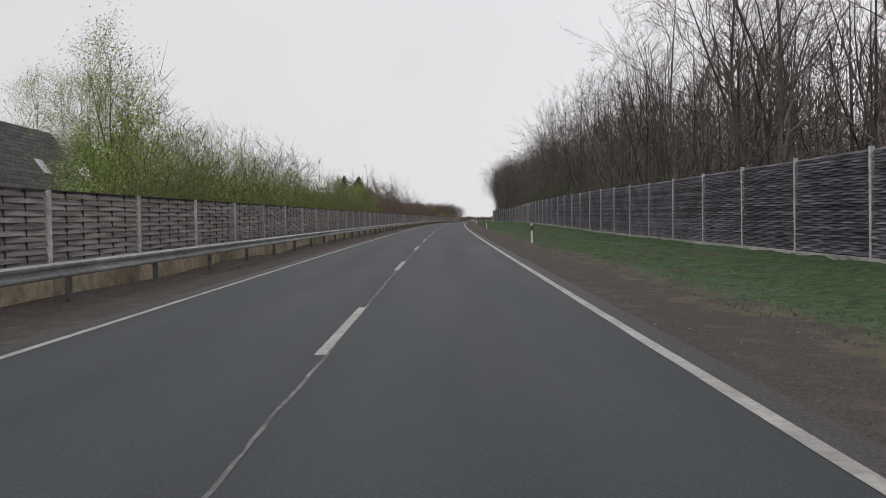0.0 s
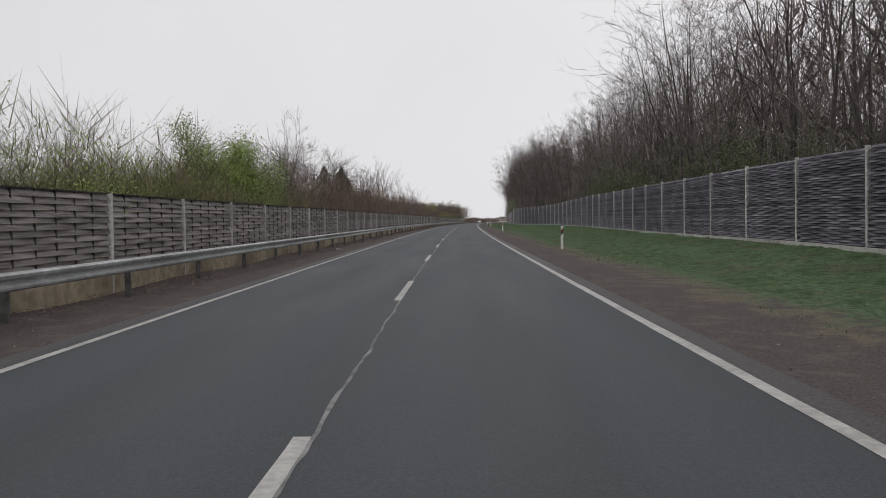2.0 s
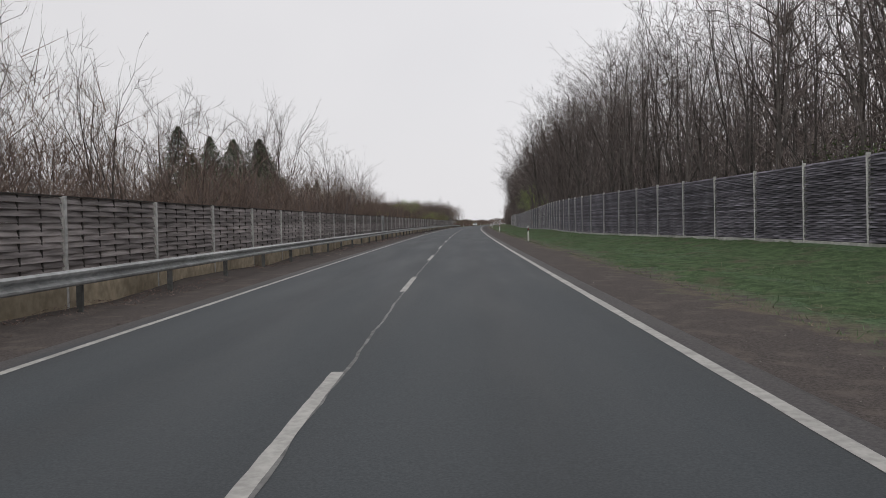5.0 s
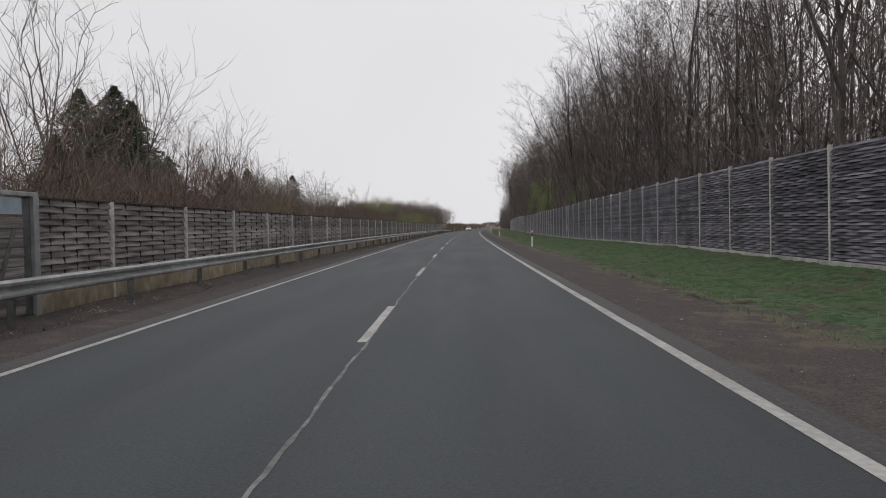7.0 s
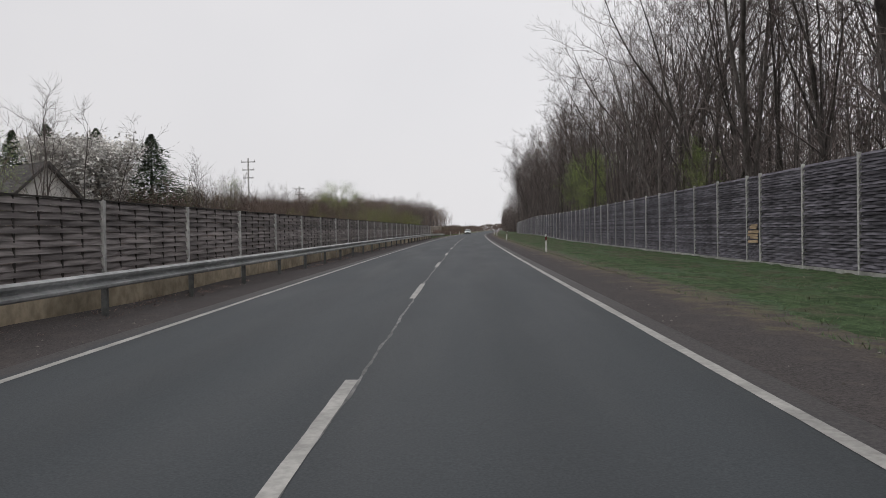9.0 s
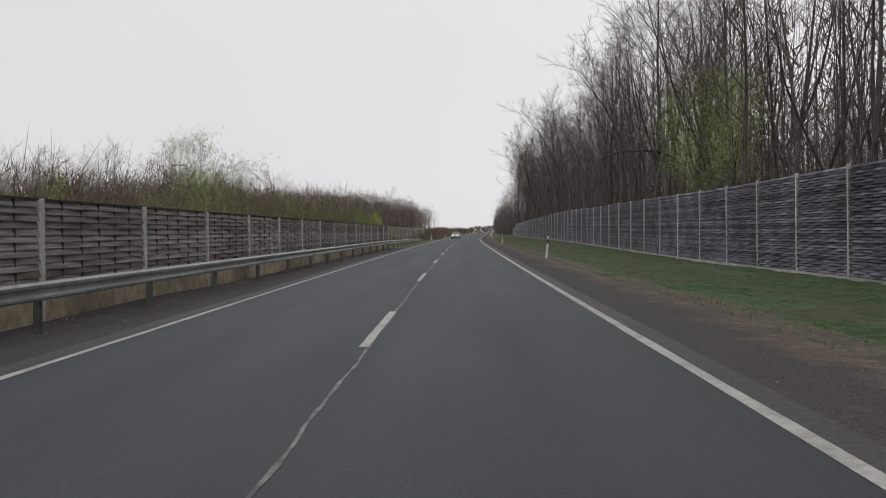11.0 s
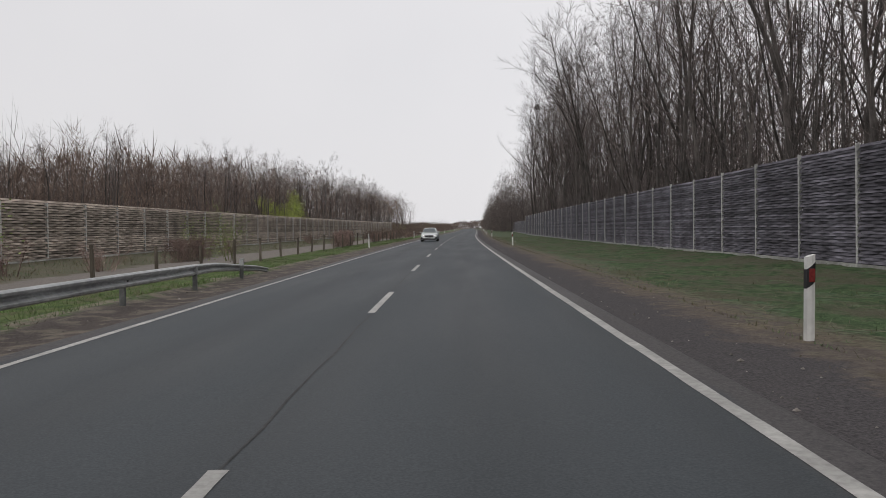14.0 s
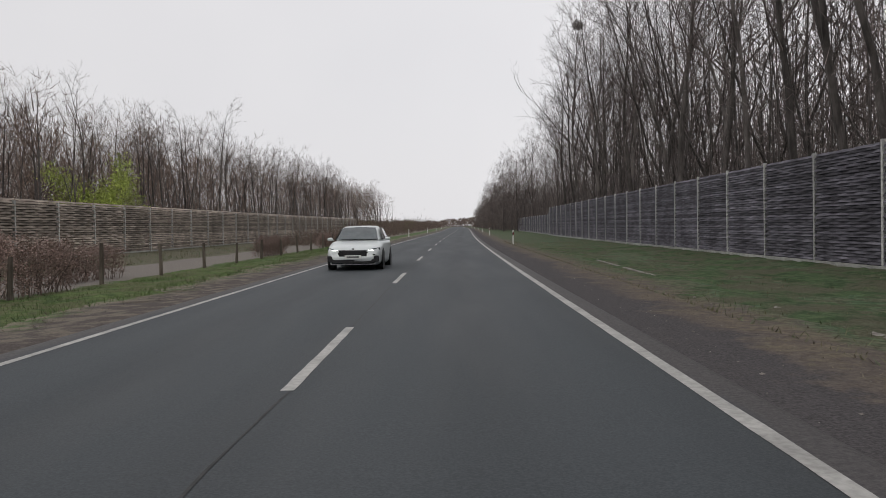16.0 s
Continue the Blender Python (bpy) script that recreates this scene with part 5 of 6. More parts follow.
def uneven(s, o):
    """How high a thicket grows, bush by bush."""
    return _tops[(s / 2.1).astype(int) % 400, (np.abs(o) / 1.6).astype(int) % 40]


def left_thicket(r, n):
    s = r.uniform(66, 404, n)
    house = (s > 262) & (s < 302)
    o = np.where(s > 367, r.uniform(-32, -20.8, n), np.where(house, r.uniform(-15, -7.4, n), r.uniform(-24, -7.4, n)))
    return s, o, uneven(s, o) * r.uniform(0, 1, n) ** 1.1 * 1.2 * np.interp(s, [60, 130, 200, 248, 264, 300, 330, 360, 404], [3.8, 4.6, 4.6, 4.0, 1.5, 1.3, 3.2, 4.6, 5.0])


def green_thicket(r, n):
    s, o = r.uniform(16, 100, n), r.uniform(-18, -6.6, n)
    s = np.where(screen(s, o), s, r.uniform(48, 100, n))
    return s, o, uneven(s, o) * r.uniform(0, 1, n) ** 1.1 * 1.1 * np.interp(s, [8, 50, 70, 84, 88, 100], [5.6, 5.2, 4.1, 3.8, 2.6, 2.4])


def late_thicket(r, n):
    s = r.uniform(326, 368, n)
    o = r.uniform(-18, -6.6, n)
    return s, o, uneven(s, o) * r.uniform(0, 1, n) * 4.2


slivers("green_thicket", 120000, green_thicket, OLIVE_TWIG, "olive green budding thicket beyond the low barrier", "undergrowth", 40, (0.4, 1.3), (0.005, 0.011), 0.7)
slivers("green_thicket", 18000, late_thicket, OLIVE_TWIG, "olive green budding thicket beyond the low barrier", "undergrowth", 41, (0.4, 1.2), (0.006, 0.014), 0.7)


def left_wood(r, n):
    s = r.uniform(398, 900, n)
    o = r.uniform(-50, -21.0, n)
    return s, o, uneven(s, o) * r.uniform(0, 1, n) * 1.2 * np.interp(s, [400, 520, 560, 900], [6.5, 6.0, 2.6, 2.4])


def left_crowns(r, n):
    m = 620
    s = r.uniform(372, 692, m)
    tall = 13.4 * np.interp(s, [372, 435, 470, 488, 520], [0.52, 0.57, 0.70, 0.86, 0.93]) * r.uniform(0.8, 1.06, m)
    return crowned(r, n, (s, r.uniform(-46, -22.5, m), tall), 0.17, 0.3)


slivers("thicket", 170000, left_thicket, BROWN_TWIG, "brown tangled thicket beyond the low barrier", "undergrowth", 34, (0.5, 1.7), (0.007, 0.015), 0.8)
slivers("thicket", 60000, lambda r, n: (lambda s, o: (s, o, uneven(s, o) * r.uniform(0, 1, n) * np.interp(s, [74, 95, 140, 200, 250], [3.0, 5.4, 5.4, 5.6, 4.6])))(r.uniform(74, 250, n), r.uniform(-15, -8.0, n)), BROWN_TWIG, "brown upright thicket right behind the low barrier", "undergrowth", 48, (0.5, 1.6), (0.006, 0.014), 0.9)
slivers("garden_thicket", 45000, lambda r, n: (lambda s: (s, r.uniform(-36, -13, n), r.uniform(0, 1, n) ** 1.2 * 4.2))(r.uniform(300, 352, n)), BROWN_TWIG, "tangle of bare garden shrubs near the houses", "undergrowth", 44, (0.5, 1.7), (0.008, 0.018), 0.7)
slivers("thicket", 60000, left_wood, BROWN_TWIG, "red-brown undergrowth below the locust trees", "undergrowth", 35, (0.8, 2.4), (0.012, 0.030), 0.8)
slivers("far_twigs", 125000, left_crowns, BROWN_TWIG, "fine grey twigs of the locust wood", "woods", 36, (0.5, 1.3), (0.009, 0.020), 0.35)
slivers("deep_woods", 40000, lambda r, n: (lambda s: crowned(r, n, (s, r.uniform(-100, -30, 600), 12.0 * np.interp(s, [400, 435, 480], [0.55, 0.6, 1.0]) * r.uniform(0.75, 1.0, 600)), 0.18, 0.0))(r.uniform(400, 570, 600)), BROWN_TWIG, "dense dim locust wood far behind the pale barrier", "woods", 43, (1.4, 3.2), (0.03, 0.07), 1.2)
stems("far_trunks", 1500, lambda r, n: (lambda s: (s, r.uniform(-70, -25, n), np.full(n, 11.0)))(r.uniform(400, 692, n)), BARK, "dark straight trunks of the locust wood", "woods", 37, (0.6, 1.0), (0.04, 0.09))


def horizon_wood(r, n):
    s = r.uniform(1120, 1260, n)
    o = r.uniform(-460, 320, n)
    tall = 4.5 + 4.5 * np.interp(o, np.arange(-470, 340, 9.0), r.random(90)) + 2.0 * np.sin(o * 0.021)
    return s, o, r.uniform(0, 1, n) * tall


slivers("horizon_woods", 30000, horizon_wood, BROWN_TWIG, "low brown-grey woods on the horizon", "woods", 38, (1.0, 2.6), (0.25, 0.6), 0.7)


def hedge_far(r, n):
    s = r.uniform(640, 960, n)
    return s, np.where(r.random(n) < 0.6, r.uniform(-40, -9, n), r.uniform(9, 18, n)), np.abs(r.normal(0, 1.6, n))


slivers("far_scrub", 30000, hedge_far, BROWN_TWIG, "brown scrub beside the far road", "undergrowth", 39, (0.4, 1.1), (0.02, 0.05), 0.5)


def verge_scrub(r, n):
    s = r.uniform(500, 720, n)
    o = -8.6 - np.interp(s, [500, 600, 720], [6.0, 16.0, 20.0]) * r.uniform(0, 1, n)
    return s, o, uneven(s, o) ** 2 * r.uniform(0, 1, n) * np.interp(s, [500, 560, 620, 720], [1.2, 2.0, 3.6, 4.0])


slivers("far_twigs", 26000, lambda r, n: (lambda s: crowned(r, n, (s, edge_o(s) + r.uniform(0.5, 9, 220), wood_tall(s) * r.uniform(0.75, 1.05, 220)), 0.17, 0.0))(r.uniform(588, 800, 220)), TWIG, "grey-brown trees close to the far road", "woods", 47, (0.8, 2.2), (0.02, 0.05), 0.5)
slivers("roadside_scrub", 30000, verge_scrub, BROWN_TWIG, "brown leafless scrub along the far verge", "undergrowth", 46, (0.3, 0.9), (0.008, 0.022), 0.6)


def conifer(seed, height, width, tufts=7000):
    rng = random.Random(seed)
    tree = thing("spruce_tree", Matrix(), "dark green spruce with ragged drooping tiers of branches", "tree", "spruces behind the houses")
    arms = [rng.uniform(0.55, 1.3) for _ in range(400)]
    trunk = Wood()
    trunk.tube([Vector((0, 0, -0.3)), Vector((0, 0, height * 0.5)), Vector((0, 0, height))], [0.16, 0.09, 0.0], 6)
    verts, faces = [], []
    for i in range(tufts):
        f = rng.random() ** 1.35
        a = rng.uniform(0, 2 * math.pi)
        level = int(f * 22)
        tier = arms[(level * 13 + int(a * 1.75)) % 400] * (1.15 - 0.5 * (f * 22 - level))
        z = 0.4 + (height - 0.5) * f
        reach = (1.3 * width * (1 - f) ** 0.92 * tier + 0.05) * math.sqrt(rng.uniform(0.05, 1.1))
        out = Vector((math.cos(a), math.sin(a), rng.uniform(-0.45, 0.25)))
        side = Vector((-out.y, out.x, rng.uniform(-0.3, 0.3)))
        p = Vector((math.cos(a) * reach, math.sin(a) * reach, z - 0.18 * reach))
        ln, w = rng.uniform(0.3, 0.7) * (0.3 + 0.7 * (1 - f)), rng.uniform(0.11, 0.24) * (0.4 + 0.6 * (1 - f))
        n = len(verts)
        verts += [p + side * w, p - side * w, p + out * ln]
        faces.append((n, n + 1, n + 2))
    part("trunk", trunk.mesh("trunk", BARK), parent=tree)
    part("crown", mesh_of("crown", verts, faces, NEEDLES), parent=tree)
    return tree


_c1, _c2, _c3 = conifer(51, 10, 3.5, 14000), conifer(52, 10, 4.0, 13000), conifer(53, 10, 4.8, 18000)
for t, s, o, k in ((_c3, 309.4, -25.5, 0.98), (_c3, 270.6, -35, 1.68), (_c3, 275, -41, 1.74), (_c3, 266, -34, 1.35), (_c3, 279, -36.9, 1.66), (_c3, 283, -34.3, 1.05), (_c3, 268, -40, 1.15), (_c2, 255, -31, 0.9), (_c2, 205, -24, 1.05), (_c1, 209, -22.5, 1.0), (_c2, 214, -26, 0.9),
                   (_c2, 321, -36, 1.2), (_c2, 312, -36, 1.12), (_c1, 307, -36, 1.0)):
    plant(t, s, o, k, s * 31 % 360)

blossom, _bc = tall_tree(61, 7, (0.11, 3, 6, 5, 5, 0.2, 0.42, 0.85, 0.06), "blossom_tree", "fruit tree covered in white spring blossom")
part("blossom", flecks(np.random.default_rng(6), _bc.tips, 8000, 0.30, 0.13, BLOSSOM), parent=blossom, label="white blossom")
for s, o, k in ((298, -27.6, 1.0), (300.5, -26.5, 0.95), (303, -26.5, 1.05), (306, -28.8, 1.12), (301, -28.5, 1.0), (308, -31, 1.1), (318, -25.5, 0.7), (322, -23, 0.62), (327, -27, 0.6), (57, -27.5, 1.0)):
    plant(blossom, s, o, k, s * 41)

# nest in the crown of a tall tree
nest = thing("bird_nest", place(515.2, 14.3, 22.1), "round dark twig nest high in a bare tree", "nest")
_w = Wood()
rng = random.Random(7)
for _ in range(260):
    a, b = rng.uniform(0, 2 * math.pi), rng.uniform(-1, 1)
    p = Vector((math.cos(a) * math.sqrt(1 - b * b), math.sin(a) * math.sqrt(1 - b * b), b * 0.8)) * rng.uniform(0.15, 0.62)
    d = turned(rng, p.normalized(), math.pi / 2)
    _w.tube([p - d * 0.45, p, p + d * 0.4], [0.010, 0.010, 0], 3)
part("twigs", _w.mesh("twigs", BARK), parent=nest)
plant(front[0][0], 515.2, 14.4, 1.5, 20)

# ---- houses and poles ----


def gable_house(s, o, turn, length, half, eave, ridge, roof, label, windows=(), chimney=False, skylight=False):
    """A house whose ridge runs along its own y axis, with its near gable at y = 0."""
    house = thing("house", place(s, o, float(ground_z(s, o)) - 0.3, turn), label, "house")
    up = eave + (ridge - eave)
    v = [(-half, 0, 0), (half, 0, 0), (half, 0, eave), (0, 0, up), (-half, 0, eave)]
    v += [(x, length, z) for x, _, z in v]
    f = [(0, 1, 2, 3, 4), (9, 8, 7, 6, 5), (1, 6, 7, 2), (0, 4, 9, 5)]
    part("wall", mesh_of("wall", v, f, PLASTER), parent=house)
    slope = math.atan2(ridge - eave, half)
    run = (half + 0.4) / math.cos(slope)
    for side in (-1, 1):
        bm = boxed(0, run, -0.35, length + 0.35, 0.0, 0.14, 0.01)
        m = Matrix.Translation((0, 0, up + 0.03)) @ Matrix.Rotation(slope, 4, "Y")
        if side < 0:
            m = Matrix.Diagonal((-1, 1, 1, 1)) @ m
        bmesh.ops.transform(bm, matrix=m, verts=bm.verts)
        if side < 0:
            bmesh.ops.reverse_faces(bm, faces=bm.faces)
        slab = part("roof", bm, roof, house)
        rows = int(run / 0.32)
        for k in range(rows):
            tile = boxed(k * 0.32, k * 0.32 + 0.30, -0.36, length + 0.36, 0.14, 0.175, 0.0)
            bmesh.ops.transform(tile, matrix=m, verts=tile.verts)
            if side < 0:
                bmesh.ops.reverse_faces(tile, faces=tile.faces)
            part("tile_course", tile, roof, slab)
        if skylight and side > 0:
            pane = boxed(run * 0.33, run * 0.47, length - 5.0, length - 4.1, 0.18, 0.24, 0.01)
            bmesh.ops.transform(pane, matrix=m, verts=pane.verts)
            part("roof_window", pane, PANE, slab, "pale roof window")
    ridge_bm = bmesh.new()
    bmesh.ops.create_cone(ridge_bm, cap_ends=True, segments=8, radius1=0.12, radius2=0.12, depth=length + 0.75, matrix=Matrix.Translation((0, length / 2, up + 0.14)) @ Matrix.Rotation(math.pi / 2, 4, "X"))
    part("ridge", ridge_bm, roof, house)
    for x, z in windows:
        win = part("window", boxed(x - 0.5, x + 0.5, -0.05, 0.03, z, z + 1.2, 0.01), WHITE, house)
        part("pane", boxed(x - 0.4, x + 0.4, -0.06, -0.045, z + 0.1, z + 1.1), PANE, win)
    if chimney:
        part("chimney", box(boxed(-0.9, -0.4, length * 0.4, length * 0.4 + 0.5, eave, up + 0.7, 0.02), -0.97, -0.33, length * 0.4 - 0.07, length * 0.4 + 0.57, up + 0.7, up + 0.8, 0.01), RED_ROOF, house)
    return house


gable_house(34.0, -25.2, 0, 18, 4.2, 2.0, 7.9, ROOF, "house with a steep grey tiled roof and a roof window", skylight=True)
gable_house(291.3, -24.4, 58, 7.0, 3.4, 2.6, 5.85, ROOF, "small house with a grey tiled roof and a pale gable", windows=((0.0, 2.2),))
gable_house(277, -31, 0, 8.0, 4.0, 3.0, 6.2, RED_ROOF, "house with a brownish red tiled roof", chimney=True)


def utility_pole(s, o, height, arms):
    pole = thing("utility_pole", place(s, o, float(ground_z(s, o))), "grey concrete power pole with crossarms", "pole", "power poles")
    bm = bmesh.new()
    bmesh.ops.create_cone(bm, cap_ends=True, segments=8, radius1=0.16, radius2=0.09, depth=height + 0.4, matrix=Matrix.Translation((0, 0, height / 2 - 0.2)))
    part("shaft", bm, POST, pole)
    for k in range(arms):
        z, w = height - 0.5 - 1.0 * k, 0.9 - 0.12 * k
        arm = part("crossarm", boxed(-w, w, -0.05, 0.05, z, z + 0.1, 0.008), STEEL, pole)
        for x in (-w + 0.08, w - 0.08):
            bm = bmesh.new()
            bmesh.ops.create_cone(bm, cap_ends=True, segments=8, radius1=0.05, radius2=0.03, depth=0.22, matrix=Matrix.Translation((x, 0, z + 0.2)))
            part("insulator", bm, WHITE, arm)
    return pole


utility_pole(341.1, -26.6, 10.6, 3)
utility_pole(383, -30.0, 9.5, 2)

# ---- hedges, wooden posts and small things beside the far track ----


def hedge(s0, s1, o, width, height, seed):
    """A clipped brown hedge: twigs under a shell of dry leaves."""
    r = np.random.default_rng(seed)
    length = s1 - s0
    root = thing("hedge", place(s0, o, float(ground_z(s0, o))), "clipped hedge full of dry red-brown leaves", "hedge", "hedges beside the road")
    n = int(1900 * length * height)
    y, u, z = r.uniform(0, length, n), r.uniform(-1, 1, n), height * r.uniform(0.02, 1, n) ** 0.7
    x = width / 2 * np.sign(u) * np.abs(u) ** 0.4 * (0.8 + 0.2 * np.sin(y * 2.1 + 3 * z))
    z *= 0.9 + 0.1 * np.sin(y * 1.7 + seed)
    zr = z + np.array([0.03 * yy for yy in y])
    c = np.stack([x, y, zr], -1)
    part("foliage", flecks(r, c, n, 0.05, 0.024, DRY_LEAF), parent=root)
    w, q = Wood(), random.Random(seed)
    for k in range(int(length * 14)):
        p = Vector((q.uniform(-width, width) * 0.35, q.uniform(0, length), -0.1))
        p.z += 0.03 * p.y
        pts = limb(q, p, Vector((q.uniform(-0.3, 0.3), q.uniform(-0.3, 0.3), 1)), height * q.uniform(0.8, 1.08), 3, 0.12, 0.0)
        w.tube(pts, [0.014, 0.011, 0.008, 0.0], 3)
        sprout(w, q, pts, 0.012, 0, [(4, 0.3, 0.4, 0.7, 0.05, 1, 3)])
    part("branch_work", w.mesh("branch_work", BROWN_TWIG), parent=root)
    return root


hedge(419.0, 424.5, -13.2, 1.1, 1.25, 1)
hedge(448.5, 454.8, -9.4, 1.3, 1.56, 2)
hedge(456.5, 461.0, -10.6, 1.1, 1.15, 3)
hedge(478.0, 483.5, -9.8, 1.1, 1.2, 4)
hedge(497.0, 502.0, -9.6, 1.1, 1.2, 5)


def track_post():
    post = thing("wooden_post", Matrix(), "weathered wooden post leaning beside the gravel track", "post", "wooden posts along the track")
    bm = bmesh.new()
    bmesh.ops.create_cone(bm, cap_ends=True, segments=9, radius1=0.07, radius2=0.055, depth=1.5, matrix=Matrix.Translation((0, 0, 0.425)))
    for v in bm.verts:
        v.co.x += 0.012 * math.sin(v.co.z * 5)
        if v.co.z > 1.2:
            v.co.z += 0.03 * v.co.x / 0.07
    part("shaft", bm, WOOD, post)
    return post


_post = track_post()
rng = random.Random(4)
for k in range(24):
    s = 396.6 + 4.55 * k
    m = place(s, -8.75 + 0.004 * k, float(ground_z(s, -8.75)), rng.uniform(0, 360)) @ pose(0, 0, 0, rng.uniform(-3, 3), rng.uniform(-3, 3), 0)
    if k == 0:
        _post.matrix_world = m
    else:
        copy_thing(_post, m).scale.z = rng.uniform(0.82, 1.08)
_bare = shrub(141, 5, 3.4, 0.35, OLIVE_TWIG, "young_tree", "thin young tree with first green leaves", "tree", leaves=700, leaf=LEAF, size=0.04)
plant(_bare, 420.5, -10.6, 1.0, 0)
plant(_bare, 428.0, -14.8, 0.8, 80)
plant(_bare, 401.0, -12.0, 1.0, 10)
rng = random.Random(14)
_red_shrub = shrub(142, 15, 1.3, 0.9, DRY_LEAF, "low_shrub", "low red-brown twiggy shrub in the verge", leaves=1400, leaf=DRY_LEAF, size=0.022, spread=0.12, group="low shrubs in the verge")
for s, o, k in ((391, -11.5, 1.6), (394, -12.5, 1.7), (389, -13.0, 1.4), (404, -15.5, 1.2), (408, -15.5, 1.2), (412, -13.5, 1.0), (434, -15, 1.0), (467, -15.6, 1.1), (516, -9, 1.1), (526, -8.6, 1.0)):
    plant(_red_shrub, s, o, k, s * 61 % 360)


def dropped(name, m, material, label, category, size):
    """A small flattened, crumpled piece of litter."""
    bm = boxed(-size[0], size[0], -size[1], size[1], 0, size[2], 0.2 * size[2])
    bmesh.ops.subdivide_edges(bm, edges=bm.edges[:], cuts=1)
    r = random.Random(name + label)
    for v in bm.verts:
        v.co += Vector((r.uniform(-1, 1) * size[0], r.uniform(-1, 1) * size[1], r.uniform(-0.3, 0.6) * size[2])) * 0.3
    ob = part(name, bm, material)
    ob.matrix_world = m
    return tagged(ob, label, category)


for s, o, turn in ((246.0, -4.55, 20), (354.3, -4.4, 50), (92.6, -4.75, 10)):
    dropped("litter", place(s, o, float(ground_z(s, o)) - 0.005, turn), WHITE, "small crumpled white litter on the shoulder", "litter", (0.14, 0.09, 0.05))


def stalk_pile(s, o, turn, seed):
    r = np.random.default_rng(seed)
    n = 70
    p = np.stack([r.normal(0, 0.28, n), r.normal(0, 0.12, n), r.uniform(0.0, 0.05, n)], -1)
    a = r.normal(0, 0.35, n)
    d = np.stack([np.cos(a), np.sin(a), r.normal(0, 0.06, n)], -1) * r.uniform(0.12, 0.4, (n, 1))
    w = np.stack([-np.sin(a), np.cos(a), np.zeros(n)], -1) * r.uniform(0.004, 0.01, (n, 1))
    v = np.stack([p - w, p + w, p + d + w * 0.5, p + d - w * 0.5], 1).reshape(-1, 3)
    ob = part("stalk_pile", mesh_of("stalk_pile", v, np.arange(n * 4).reshape(-1, 4), DRY_GRASS))
    ob.matrix_world = place(s, o, float(ground_z(s, o)) + 0.0, turn)
    tagged(ob, "flattened pile of pale dead stalks on the shoulder", "litter")


for k, (s, o, turn) in enumerate(((115.5, 5.7, 10), (204.5, 5.9, 30), (206.0, 5.6, 80), (265.0, 5.5, 0), (268.0, 5.3, 30), (449.0, -4.9, 15), (452.0, -5.4, 40))):
    stalk_pile(s, o, turn, k)

# concrete gutter edge that shows in the verge
gutter = part("gutter", sweep("gutter", np.arange(436, 466, 1.0), lambda s: [(6.55 + 0.02 * (s - 438) + x, float(ground_z(s, 6.6)) + z) for x, z in ((0, -0.1), (0, 0.0), (0.10, 0.012), (0.14, -0.1))], STONE, closed=True, capped=True))
tagged(gutter, "low concrete gutter edge in the grass verge", "gutter", kind="structure")

# ---- grass, dry leaves and stones ----


def blades(name, count, area, material, label, seed, height, width, lean=0.5):
    r = np.random.default_rng(seed)
    s, o = area(r, count)
    p = at(s, o, ground_z(s, o) - 0.006)
    h = r.uniform(*height, (count, 1))
    d = r.normal(0, lean, (count, 3))
    d[:, 2] = 1
    a = r.uniform(0, 2 * np.pi, count)
    w = np.stack([np.cos(a), np.sin(a), np.zeros(count)], -1) * r.uniform(*width, (count, 1))
    v = np.stack([p - w, p + w, p + d * h], 1).reshape(-1, 3)
    return tagged(part(name, mesh_of(name, v, np.arange(count * 3).reshape(-1, 3), material)), label, "grass", kind="stuff")


def clumped(r, n, s0, s1, o0, o1, tufts):
    cs, co = r.uniform(s0, s1, tufts), r.uniform(o0, o1, tufts)
    k = r.integers(0, tufts, n)
    return cs[k] + r.normal(0, 0.22, n), np.clip(co[k] + r.normal(0, 0.16, n), min(o0, o1) - 0.2, max(o0, o1) + 0.1)


def right_verge(r, n):
    s, u = clumped(r, n, 8, 500, 0, 1, 26000)
    return s, 5.5 + (wall_o(s) - 5.6) * np.clip(u, 0, 1)


